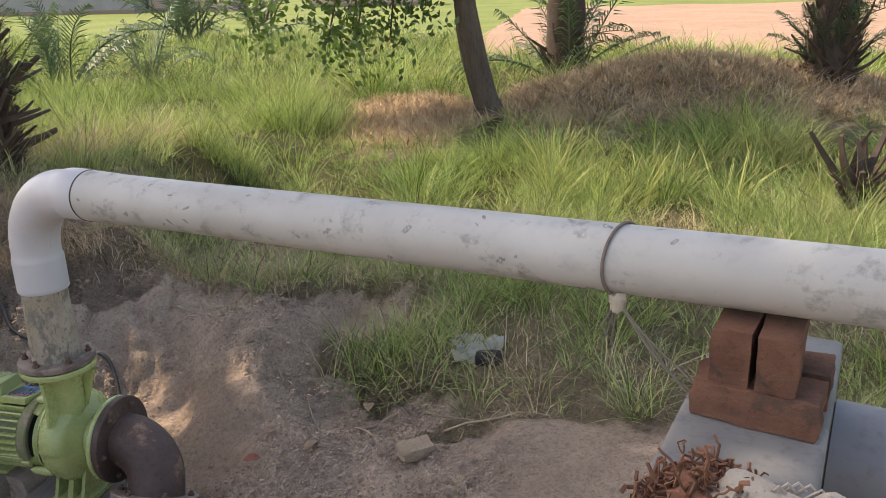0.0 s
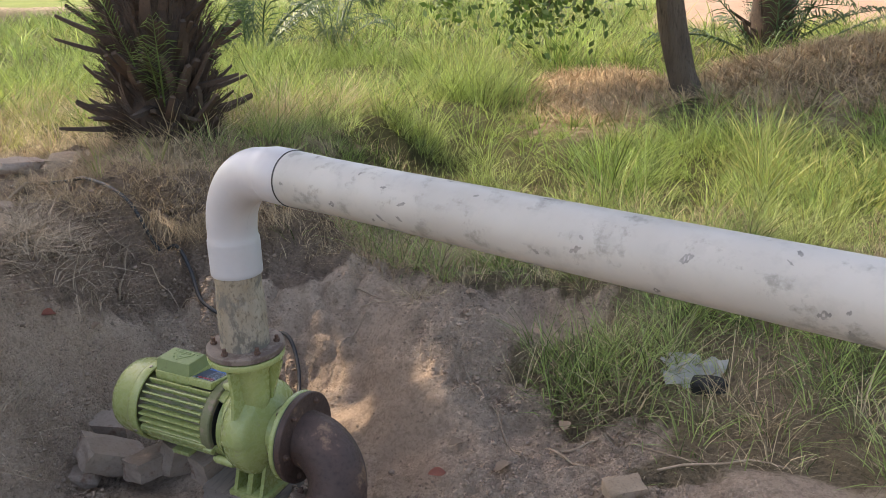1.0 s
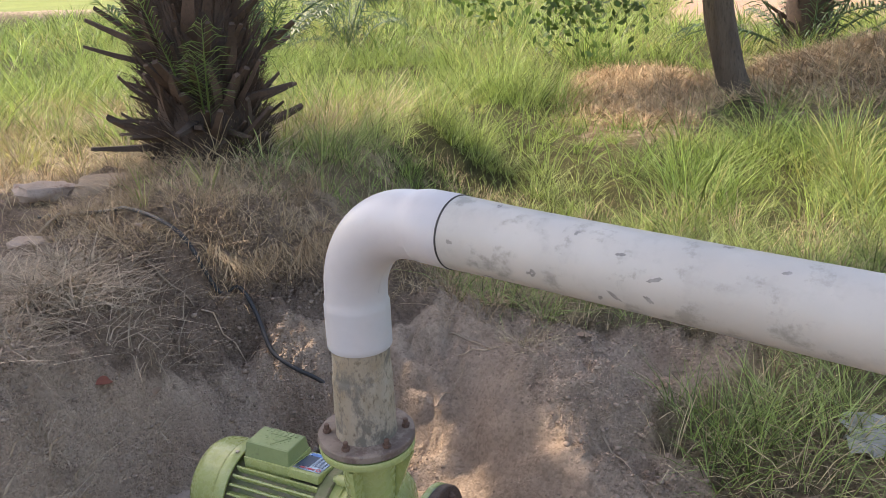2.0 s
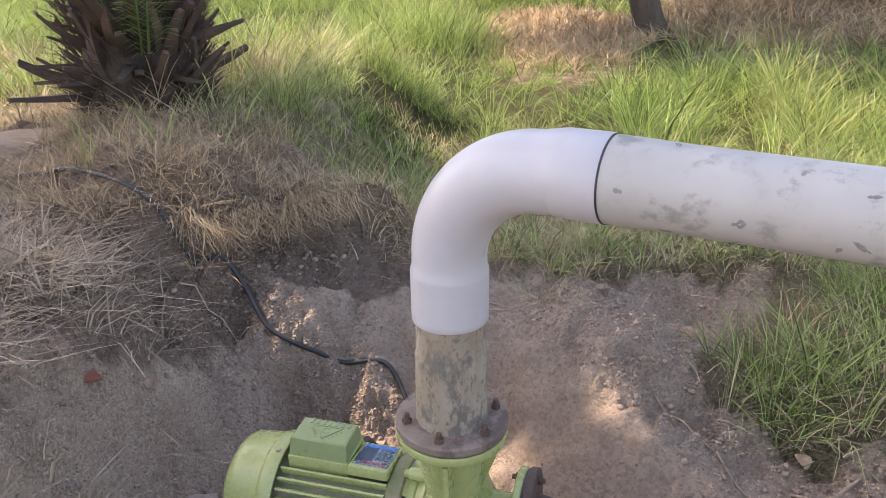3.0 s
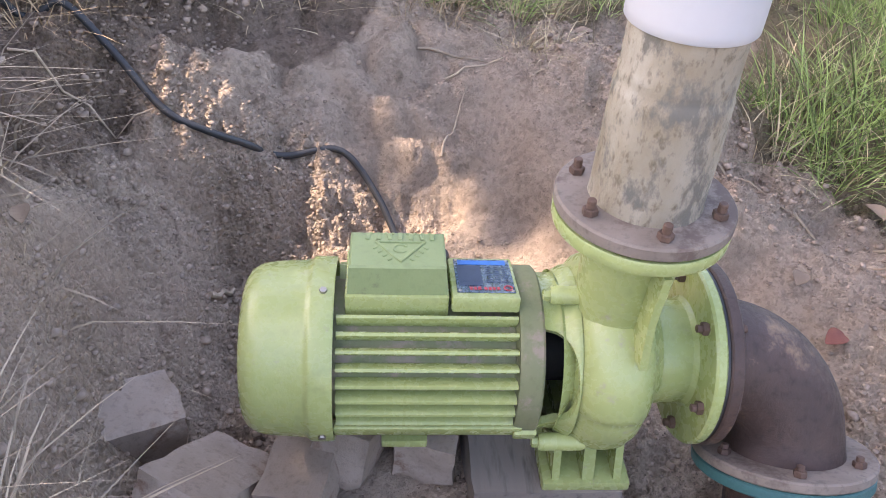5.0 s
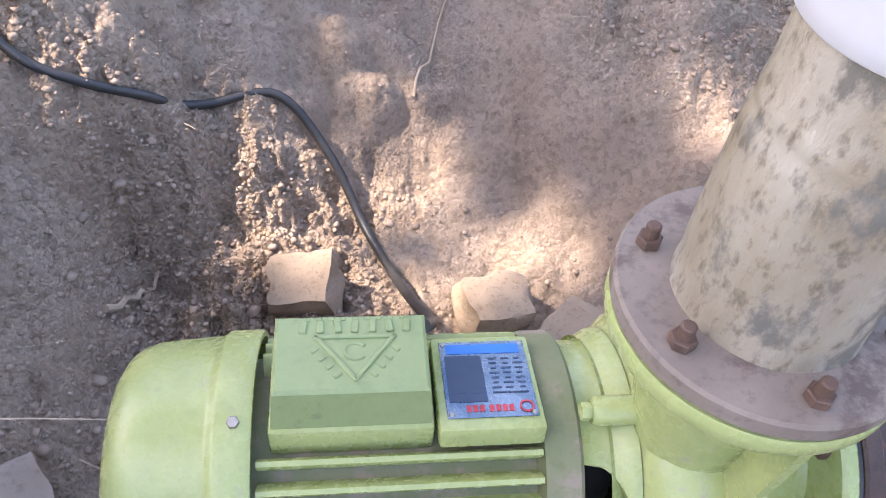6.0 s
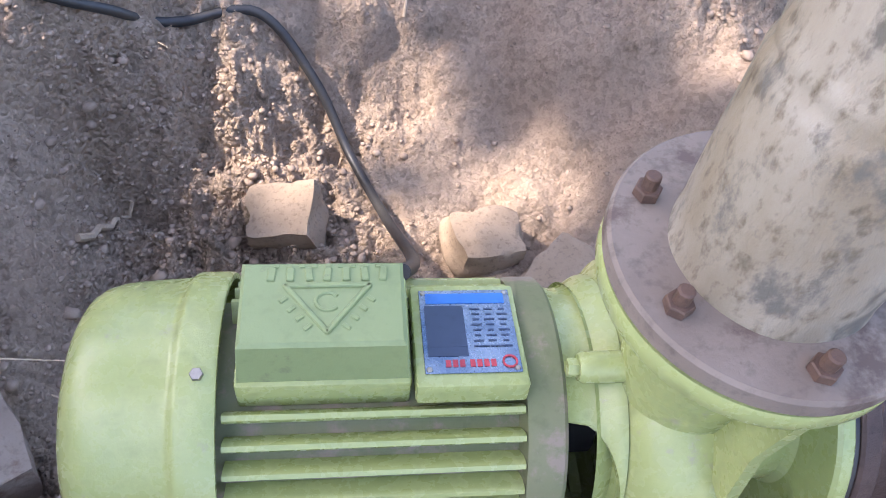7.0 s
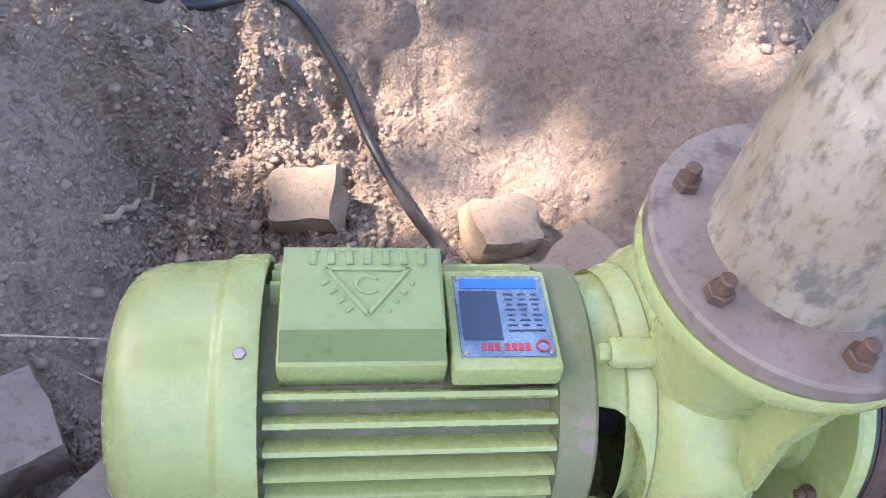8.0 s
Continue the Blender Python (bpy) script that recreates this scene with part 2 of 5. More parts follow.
    for src, dist in ((noisy(20.0, 10.0, 0.7), 0.040), (noisy(70.0, 10.0, 0.7), 0.016), (lumps.outputs[0], 0.008)):
        bn = n.new("ShaderNodeBump")
        bn.inputs["Strength"].default_value, bn.inputs["Distance"].default_value = 1.0, dist
        ln.new(src, bn.inputs["Height"])
        if last:
            ln.new(last, bn.inputs["Normal"])
        last = bn.outputs["Normal"]
    ln.new(last, b.inputs["Normal"])
    return m


M_SOIL = layered_soil()


# ---- building helpers ----
class Shape:
    def __init__(self):
        self.v, self.f = [], []

    def add(self, verts, faces, m=None):
        k = len(self.v)
        self.v += [tuple(m @ Vector(p)) if m else tuple(p) for p in verts]
        self.f += [tuple(i + k for i in q) for q in faces]
        return self

    def lathe(self, prof, n=48, m=None, close=False):
        vs, fs = [], []
        for r, h in prof:
            vs += [(r * math.cos(2 * math.pi * i / n), r * math.sin(2 * math.pi * i / n), h) for i in range(n)]
        for j in range(len(prof) - 1 + (1 if close else 0)):
            a, b = j * n, ((j + 1) % len(prof)) * n
            fs += [(a + i, a + (i + 1) % n, b + (i + 1) % n, b + i) for i in range(n)]
        if not close:
            fs += [tuple(range(n - 1, -1, -1)), tuple((len(prof) - 1) * n + i for i in range(n))]
        return self.add(vs, fs, m)

    def tube(self, path, radii, n=16, m=None, squash=1.0, knobbly=0.0):
        pts = [Vector(p) for p in path]
        rr = [float(radii)] * len(pts) if isinstance(radii, (int, float)) else [float(q) for q in radii]
        vs, fs = [], []
        side = None
        for i, p in enumerate(pts):
            d = (pts[min(i + 1, len(pts) - 1)] - pts[max(i - 1, 0)]).normalized()
            if side is None:
                side = d.orthogonal().normalized()
            side = (side - d * side.dot(d)).normalized()
            up = d.cross(side)
            lump_ = [1 + knobbly * (noise.noise(Vector((2.6 * math.cos(6.2832 * k / n), 2.6 * math.sin(6.2832 * k / n), 1.7 * p.z))) + 0.5 * noise.noise(Vector((k * 1.7, p.z * 3, 2)))) for k in range(n)]
            vs += [p + lump_[k] * rr[i] * (math.cos(2 * math.pi * k / n) * side + squash * math.sin(2 * math.pi * k / n) * up) for k in range(n)]
        for i in range(len(pts) - 1):
            fs += [(i * n + k, i * n + (k + 1) % n, (i + 1) * n + (k + 1) % n, (i + 1) * n + k) for k in range(n)]
        fs += [tuple(range(n - 1, -1, -1)), tuple((len(pts) - 1) * n + k for k in range(n))]
        return self.add(vs, fs, m)

    def box(self, sx, sy, sz, m=None, bevel=0.004, seg=2):
        bm = bmesh.new()
        bmesh.ops.create_cube(bm, size=1)
        bmesh.ops.scale(bm, vec=(sx, sy, sz), verts=bm.verts)
        if bevel:
            bmesh.ops.bevel(bm, geom=bm.edges[:], offset=bevel, segments=seg, profile=0.5, affect="EDGES")
        bm.verts.index_update()
        self.add([v.co[:] for v in bm.verts], [[v.index for v in q.verts] for q in bm.faces], m)
        bm.free()
        return self

    def lump(self, size, seed, m=None, rough=0.16, blocky=0.5, div=3):
        """A worn stone or broken brick."""
        bm = bmesh.new()
        bmesh.ops.create_cube(bm, size=2)
        bmesh.ops.subdivide_edges(bm, edges=bm.edges[:], cuts=2 ** div - 1, use_grid_fill=True)
        out = []
        for v in bm.verts:
            c = v.co.copy()
            r = max(abs(c.x), abs(c.y), abs(c.z))
            q = c.lerp(c.normalized() * r * 1.15, 1 - blocky)
            k = 1 + rough * noise.noise(q * 1.3 + Vector((seed * 7.1, seed, 3))) + 0.35 * rough * noise.noise(q * 4 + Vector((seed, 5, seed)))
            out.append((q.x * k * size[0] / 2, q.y * k * size[1] / 2, q.z * k * size[2] / 2))
        bm.verts.index_update()
        self.add(out, [[v.index for v in q.verts] for q in bm.faces], m)
        bm.free()
        return self


def part(name, shape, material, parent=None, label="", at=None, angle=35, ridge=True):
    me = bpy.data.meshes.new(name)
    me.from_pydata(shape.v, [], shape.f)
    me.validate()
    me.materials.append(material)
    if ridge:
        me.polygons.foreach_set("use_smooth", [True] * len(me.polygons))
        me.set_sharp_from_angle(angle=radians(angle))
    ob = new(name, me)
    if parent:
        ob.parent = parent
    if at:
        ob.matrix_basis = at
    if label:
        ob["label"] = label
    return ob


def thing(name, label, category, at=None, group="", kind=""):
    ob = new(name)
    ob.empty_display_size = 0.1
    if at:
        ob.matrix_basis = at
    return tagged(ob, label, category, group, kind)


def ring(n, r, start=0.0):
    return [(r * math.cos(start + 2 * math.pi * i / n), r * math.sin(start + 2 * math.pi * i / n)) for i in range(n)]


ALONG = pose(0, 0, 0, 0, 90, 0)  # turns local z to x


# ---- ground ----
def sm(a, b, t):
    t = np.clip((t - a) / (b - a), 0, 1)
    return t * t * (3 - 2 * t)


def gs(x, y, cx, cy, sx, sy):
    return np.exp(-((x - cx) / sx) ** 2 - ((y - cy) / sy) ** 2)


GRAIN = np.random.default_rng(5).random((256, 256))


def fuzz(x, y):
    """Smooth value noise, -0.5 to 0.5."""
    xi, yi = np.floor(x).astype(int), np.floor(y).astype(int)
    fx, fy = x - xi, y - yi
    fx, fy = fx * fx * (3 - 2 * fx), fy * fy * (3 - 2 * fy)
    g = lambda i, j: GRAIN[(xi + i) % 256, (yi + j) % 256]
    return (g(0, 0) * (1 - fx) + g(1, 0) * fx) * (1 - fy) + (g(0, 1) * (1 - fx) + g(1, 1) * fx) * fy - 0.5


def crumbly(x, y):
    """How broken the bare earth is: 0 trodden smooth, 1 loose clods."""
    z = 0.22 + 1.5 * fuzz(x * 2.7 + 70, y * 2.7) + 0.8 * fuzz(x * 7 + 12, y * 7)
    z = z + 0.7 * gs(x, y, -0.45, 0.74, 0.22, 0.17) + 0.6 * gs(x, y, -0.72, 0.0, 0.2, 0.3) + 0.5 * gs(x, y, 0.75, 0.95, 0.3, 0.2) - 0.5 * gs(x, y, 0.1, 0.62, 0.2, 0.2) - 0.4 * gs(x, y, -0.72, 0.45, 0.15, 0.25)
    return np.clip(z, 0, 1)


def brink(x):
    """Where the edge of the dug bank runs."""
    return 0.995 + 0.72 * (x + 0.94) + 0.10 * fuzz(x * 5, x * 0 + 4)


def land(x, y):
    """Height of the ground: the dug pit, the bank, the heap of earth, the meadow behind."""
    x, y = np.asarray(x, float), np.asarray(y, float)
    ridge = 0.15 * np.exp(-((y - 1.35) / 0.55) ** 2)
    bank = 0.50 * sm(-0.35, -1.1, x) * sm(8, 2.5, y) * sm(-3.5, -1.4, y) * (1 - 0.25 * sm(-1.2, -2.2, x))
    near = 0.10 * sm(0.9, 2.0, x) * np.exp(-((y - 0.2) / 0.9) ** 2)
    outer = ridge * (1 - 0.6 * sm(-0.4, -1.0, x)) + bank + near - 0.10 * gs(x, y, 0.85, 0.6, 0.4, 0.4)
    d = np.hypot((x + 0.12) / 0.66, (y - 0.02) / 0.74) + 0.10 * fuzz(x * 4 + 9, y * 4)
    k = sm(0.80, 1.42, d)
    z = -0.18 * (1 - k) + outer * k
    z = z + 0.15 * gs(x, y, 0.42, 0.82, 0.32, 0.30) + 0.13 * gs(x, y, -1.05, 1.02, 0.16, 0.2) - 0.07 * gs(x, y, -0.72, 0.62, 0.22, 0.22)
    z = z - 0.05 * gs(x, y, -0.85, 0.2, 0.25, 0.35) - 0.12 * gs(x, y, -0.88, 0.80, 0.12, 0.10) + 0.12 * gs(x, y, -0.3, 1.3, 0.22, 0.18)
    z = z + 0.55 * gs(x, y, 3.2, 8.3, 1.5, 1.6) + 0.35 * gs(x, y, 5.2, 8.6, 1.6, 1.4)
    z = z + 0.13 * gs(x, y, -1.85, 2.1, 0.7, 0.7)
    z = z - 0.20 * gs(x, y, -0.93, 0.57, 0.15, 0.20) - 0.17 * gs(x, y, 0.74, 1.28, 0.34, 0.22) - 0.05 * gs(x, y, 0.92, 0.85, 0.15, 0.2) - 0.07 * gs(x, y, -0.58, 0.64, 0.12, 0.08) - 0.13 * gs(x, y, -0.86, 0.82, 0.13, 0.12) - 0.05 * gs(x, y, -0.90, 0.60, 0.15, 0.12)
    z = z + 0.10 * gs(x, y, 0.38, 0.52, 0.18, 0.16) + 0.07 * gs(x, y, 0.58, 0.20, 0.15, 0.15) + 0.08 * gs(x, y, -0.94, -0.10, 0.18, 0.15)
    over = y - brink(x)      # undercut edge of the bank
    face = 0.465 - 0.12 * (x + 0.94) - 0.13 * (1 - sm(-0.015, 0.03, over)) + 0.55 * np.minimum(over, 0)
    k = np.exp(-(over / 0.24) ** 2) * sm(-0.22, -0.46, x) * sm(-1.30, -1.05, x)
    z = z * (1 - k) + face * k
    torn = np.clip(sm(0.60, 0.95, y) * sm(1.9, 1.4, y) * sm(0.4, -0.3, x) + 0.5 * gs(x, y, 0.55, 0.85, 0.35, 0.40) + sm(-0.72, -0.95, x), 0, 1) * sm(-1.2, -0.5, y) * sm(2.6, 1.8, y) * sm(-3.0, -2.2, x)
    z = z + torn * (0.15 * np.abs(fuzz(x * 5.5 + 3, y * 5.5)) + 0.09 * np.abs(fuzz(x * 14, y * 14 + 8)) - 0.03)      # creases and ledges
    close = np.exp(-((x / 3.5) ** 2 + ((y - 0.5) / 3) ** 2))
    z = z + close * (0.055 * fuzz(x * 5, y * 5) + 0.045 * fuzz(x * 13, y * 13 + 50) + (0.012 + 0.045 * crumbly(x, y)) * (fuzz(x * 31, y * 31) + 0.6 * fuzz(x * 67, y * 67 + 20) + 0.35 * fuzz(x * 140, y * 140)))
    z = z + 0.10 * fuzz(x * 0.7, y * 0.7 + 7) * sm(2.5, 5, y)
    return z


def height(x, y):
    return float(land(x, y))


def soil(x, y):
    """0 bare earth, 1 turf, 2 ploughed, 3 meadow, 4 dead grass, 5 sward with painted blade shade, 6 dark bank."""
    wob = 0.5 * fuzz(x * 2.3, y * 2.3 + 31) + 0.25 * fuzz(x * 7, y * 7)
    right = x > 0.89 + 0.28 * np.abs(y - 1.0) * (y > 1) + 0.9 * wob + 0.36 * sm(0.8, 0.2, y)
    dirt = gs(x, y, 1.75, -0.1, 0.62, 0.42) > 0.42 + 0.6 * wob
    kind = np.where(((y > 1.5 + wob) & (x > -1.2)) | (right & (y > -1.5) & ~dirt), 1, 0)
    kind = np.where((y > 1.75 + wob) & (x <= -1.2), 1, kind)
    kind = np.where((gs(x, y, 3.2, 8.0, 1.9, 2.0) + gs(x, y, 5.6, 8.4, 1.8, 1.4) > 0.42 + 0.4 * wob) | (gs(x, y, 0.3, 7.5, 1.1, 1.9) > 0.5 + 0.4 * wob), 4, kind)
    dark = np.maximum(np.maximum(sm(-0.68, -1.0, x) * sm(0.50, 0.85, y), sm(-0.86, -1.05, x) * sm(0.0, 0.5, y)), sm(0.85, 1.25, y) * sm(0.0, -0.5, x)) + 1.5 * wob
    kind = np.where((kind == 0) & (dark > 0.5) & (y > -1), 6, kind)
    far = y + 1.5 * wob
    kind = np.where((far > 17) & (x > 0.06 * y - 1), 2, kind)
    kind = np.where((far > 24) & (x <= 0.06 * y - 1), 3, kind)
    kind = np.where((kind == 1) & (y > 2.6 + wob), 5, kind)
    return np.where(far > 52, 3, kind)


def stretched(lo, hi, n, mid, width, far):
    """Grid lines close together round mid and wide apart far away."""
    a = np.linspace(-1, 1, n)
    k = np.sinh(a * far) / np.sinh(far)
    g = mid + np.where(a < 0, (mid - lo), (hi - mid)) * (0.0 + k)
    return g


def build_ground():
    gx = stretched(-900, 900, 240, -0.1, 1, 9.2)
    gy = stretched(-900, 900, 240, 0.5, 1, 9.2)
    gx = np.unique(np.round(np.concatenate([gx, np.arange(-1.6, 1.5, 0.013), np.arange(-0.72, 0.58, 0.0065)]), 4))
    gy = np.unique(np.round(np.concatenate([gy, np.arange(-0.4, 1.7, 0.013), np.arange(0.32, 1.12, 0.0065)]), 4))
    X, Y = np.meshgrid(gx, gy)
    Z = land(X, Y)
    nx, ny = len(gx), len(gy)
    me = bpy.data.meshes.new("ground")
    co = np.stack([X, Y, Z], -1).reshape(-1, 3)
    i = np.arange(nx * ny).reshape(ny, nx)
    q = np.stack([i[:-1, :-1], i[:-1, 1:], i[1:, 1:], i[1:, :-1]], -1).reshape(-1, 4)
    me.vertices.add(len(co))
    me.vertices.foreach_set("co", co.ravel())
    me.loops.add(q.size)
    me.loops.foreach_set("vertex_index", q.ravel().astype(np.int32))
    me.polygons.add(len(q))
    me.polygons.foreach_set("loop_start", np.arange(0, q.size, 4, dtype=np.int32))
    for m in (M_SOIL, M_FIELD, M_MEADOW):
        me.materials.append(m)
    cx, cy = co[q][:, :, 0].mean(1), co[q][:, :, 1].mean(1)
    sort = soil(cx, cy)
    me.polygons.foreach_set("material_index", np.select([sort == 2, sort == 3], [1, 2], 0).astype(np.int32))
    at_vertex = soil(co[:, 0], co[:, 1])
    for layer, kinds in (("dark_soil", (6,)), ("turf_soil", (1,)), ("sward_shade", (5,)), ("hay_soil", (4,))):
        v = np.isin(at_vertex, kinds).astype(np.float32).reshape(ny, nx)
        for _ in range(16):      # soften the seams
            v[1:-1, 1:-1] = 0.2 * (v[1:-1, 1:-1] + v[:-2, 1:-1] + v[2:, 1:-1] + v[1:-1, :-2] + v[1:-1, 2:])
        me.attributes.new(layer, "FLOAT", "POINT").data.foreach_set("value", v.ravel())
    me.attributes.new("crumbs", "FLOAT", "POINT").data.foreach_set("value", crumbly(co[:, 0], co[:, 1]).astype(np.float32))
    me.polygons.foreach_set("use_smooth", np.ones(len(q), bool))
    me.update(calc_edges=True)
    return tagged(new("ground", me), "bare brown earth with a dug pit, grass and ploughed field behind", "ground", kind="structure")


build_ground()


# ---- pump and motor ----
BASE = 0.16
UP = pose(0, 0, BASE)
PUMP_AT = pose(0, 0, -BASE, 0, 0, -8)
SHAFT = UP @ pose(0, 0.0325, 0.117) @ ALONG   # lathe height runs along the shaft


def hexagon(r, h, z0=0.0, m=None, shape=None, n=6):
    return (shape or Shape()).lathe([(r * 0.92, z0), (r, z0 + 0.15 * h), (r, z0 + 0.85 * h), (r * 0.9, z0 + h)], n, m)


def bolt_shape(r=0.0108, h=0.010, shank=0.013):
    s = hexagon(r, h)
    s.lathe([(r * 0.58, h - 0.001), (r * 0.58, h + shank * 0.9), (r * 0.45, h + shank)], 12)
    return s


def add_bolts(parent, base, n, radius, start, z, **size):
    first = None
    for x, y in ring(n, radius, start):
        m = base @ pose(x, y, z, 0, 0, 17 * x * 100)
        if first is None:
            first = part("bolt", bolt_shape(**size), M_BOLT, parent, "rusty hexagon bolt", m, angle=25)
        else:
            b = new("bolt", first.data)
            b.parent, b.matrix_basis = parent, m
            b["label"] = "rusty hexagon bolt"


def build_pump():
    pump = thing("water_pump", "light green cast-iron water pump with electric motor in a pit", "pump", PUMP_AT)
    cowl = part("fan_cowl", Shape().lathe([(0.02, -0.5605), (0.100, -0.5590), (0.1130, -0.5565), (0.1230, -0.5500), (0.1300, -0.5400), (0.1340, -0.5270), (0.1362, -0.5080), (0.1390, -0.464),
                (0.1405, -0.459), (0.1435, -0.456), (0.1450, -0.452), (0.1450, -0.423), (0.1435, -0.420), (0.138, -0.420), (0.134, -0.450)], 72), M_GREEN, pump, at=SHAFT)
    for a in (101, -20, 200):
        part("screw", hexagon(0.006, 0.005), M_STEEL, cowl, "small steel screw", pose(0, 0, -0.436) @ pose(0, 0, 0, 0, 0, 90 + a) @ pose(0.144, 0, 0, 0, 90, 0))
    # raised letters on the cowl, worn to bars
    for k in range(5):
        part("raised_mark", Shape().box(0.004, 0.008, 0.0015, None, 0.0004, 1), M_GREEN, cowl, "", pose(0, 0, -0.50) @ pose(0, 0, 0, 0, 0, 40 - k * 4.5) @ pose(0.1398, 0, 0, 0, 90, 0))
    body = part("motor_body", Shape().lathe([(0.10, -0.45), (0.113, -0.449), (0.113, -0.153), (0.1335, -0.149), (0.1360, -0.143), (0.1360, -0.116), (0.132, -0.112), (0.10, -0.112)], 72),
                M_DUSTY_SHADE, pump, "ribbed green motor body, dust and painted shade between the fins", SHAFT)
    fin = Shape()
    prof = [(-0.0058, 0.108), (-0.0042, 0.1320), (-0.0024, 0.1355), (0.0024, 0.1355), (0.0042, 0.1320), (0.0058, 0.108)]
    vs = [(r, a, h) for h in (-0.416, -0.151) for a, r in prof]
    n = len(prof)
    fin.add(vs, [(i, i + 1, n + i + 1, n + i) for i in range(n - 1)] + [tuple(range(n - 1, -1, -1)), tuple(range(n, 2 * n))])
    first = None
    for k in range(29):
        a = 180 + 26 + k * 11.0      # the top is left free for box and plate
        if first is None:
            first = part("cooling_fin", fin, M_GREEN, body, at=pose(0, 0, 0, 0, 0, a))
        else:
            f = new("cooling_fin", first.data)
            f.parent, f.matrix_basis = body, pose(0, 0, 0, 0, 0, a)
    # wide lug with a bolt, in the row of fins
    part("clamp_lug", Shape().box(0.012, 0.030, 0.285, pose(0.132, 0, -0.278), 0.003), M_GREEN, body, at=pose(0, 0, 0, 0, 0, 180 + 112))
    part("clamp_lug", Shape().box(0.022, 0.026, 0.036, pose(0.132, 0, -0.129), 0.004), M_GREEN, body, at=pose(0, 0, 0, 0, 0, 180 + 116))

    # terminal box: skirt, tapered lid with a worn raised mark
    u0, u1 = -0.402, -0.256
    box = part("terminal_box", Shape().box(u1 - u0 + 0.006, 0.112, 0.040, UP @ pose((u0 + u1) / 2, 0.046, 0.242), 0.004), M_GREEN, pump, "green cast terminal box on top of the motor")
    lid = Shape()
    lv = []
    for z, a, b, c, d in ((0.258, u0 - 0.001, u1 + 0.001, -0.006, 0.097), (0.262, u0, u1, -0.005, 0.096), (0.3035, u0 + 0.003, u1 - 0.003, 0.004, 0.088), (0.3060, u0 + 0.006, u1 - 0.006, 0.008, 0.085)):
        lv += [(a, c, z), (b, c, z), (b, d, z), (a, d, z)]
    lf = [(3, 2, 1, 0), (12, 13, 14, 15)] + [(j * 4 + i, j * 4 + (i + 1) % 4, j * 4 + 4 + (i + 1) % 4, j * 4 + 4 + i) for j in range(3) for i in range(4)]
    lidob = part("lid", lid.add(lv, lf, UP), M_GREEN_B, box, "rough painted lid with a raised mark", angle=25)
    cx, cy, cz = (u0 + u1) / 2 + 0.004, 0.043, 0.306
    tri = [(-0.036, 0.020), (0.036, 0.020), (0.0, -0.026)]
    mark = Shape()
    for i in range(3):
        (ax, ay), (bx, by) = tri[i], tri[(i + 1) % 3]
        L = math.hypot(bx - ax, by - ay)
        mark.box(L + 0.003, 0.0045, 0.005, UP @ pose(cx + (ax + bx) / 2, cy + (ay + by) / 2, cz, 0, 0, math.degrees(math.atan2(by - ay, bx - ax))), 0.001, 1)
    mark.tube([(cx + 0.010 * math.cos(t), cy + 0.004 + 0.009 * math.sin(t), cz) for t in np.linspace(0.6, 5.6, 14)], 0.002, 6, UP)
    for k in range(7):
        mark.box(0.007, 0.014, 0.005, UP @ pose(cx - 0.048 + 0.016 * k, cy + 0.0315, cz - 0.0005, 0, 0, (k % 3 - 1) * 6), 0.001, 1)
    for k in range(9):
        mark.box(0.005, 0.004, 0.004, UP @ pose(cx - 0.044 + 0.011 * k, cy + 0.0405, cz - 0.0008), 0.0006, 1)
    for sx in (-1, 1):
        for k in range(4):
            mark.box(0.004, 0.008, 0.004, UP @ pose(cx + sx * (0.016 + 0.007 * k), cy - 0.021 + 0.009 * k, cz - 0.0005, 0, 0, sx * 50), 0.0006, 1)
    part("raised_mark", mark, M_GREEN_B, lidob)

    # rating plate on its pad
    tilt = pose(-0.200, 0.038, 0.2475, -9, 0, 0)
    pad = part("plate_pad", Shape().box(0.100, 0.118, 0.026, UP @ tilt, 0.004), M_GREEN, pump)
    plate = part("rating_plate", Shape().box(0.086, 0.096, 0.0015, UP @ tilt @ pose(0.001, 0.002, 0.0142), 0.0004, 1), M_PLATE, pump, "worn silver rating plate with a blue band")
    top = UP @ tilt @ pose(0.001, 0.002, 0.0153)
    part("blue_band", Shape().box(0.074, 0.012, 0.0008, top @ pose(0, 0.037, 0), 0, 1), M_BLUE, plate, "blue printed band")
    part("dark_panel", Shape().box(0.036, 0.058, 0.0006, top @ pose(-0.021, -0.001, 0), 0, 1), M_INK, plate, "dark worn print")
    rows = Shape()
    for k in range(8):
        for j in range(3):
            rows.box(0.0095 - 0.002 * ((k + j) % 3), 0.0016, 0.0006, top @ pose(0.008 + 0.0125 * j, 0.024 - 0.0062 * k, 0), 0, 1)
    for k in range(4):
        rows.box(0.014, 0.0012, 0.0008, top @ pose(-0.03 + 0.02 * k, -0.0195, 0.0002), 0, 1)
    part("print_line", rows, M_INK, plate, "unreadable rows of print")
    for k in range(7):
        part("red_mark", Shape().box(0.0045, 0.0075, 0.0008, top @ pose(-0.022 + 0.0062 * k + (0.003 if k > 2 else 0), -0.038, 0), 0, 1), M_PRINT, plate, "red printed bar")
    part("round_mark", Shape().lathe([(0.0070, 0), (0.0070, 0.0008), (0.0052, 0.0008), (0.0052, 0)], 24, top @ pose(0.033, -0.037, 0), True), M_PRINT, plate)
    for px, py in ((-0.039, 0.044), (0.039, 0.044), (-0.039, -0.044), (0.039, -0.044)):
        part("rivet", Shape().lathe([(0.0028, 0), (0.0022, 0.001), (0.0008, 0.0015)], 10, top @ pose(px, py, 0)), M_STEEL, plate)

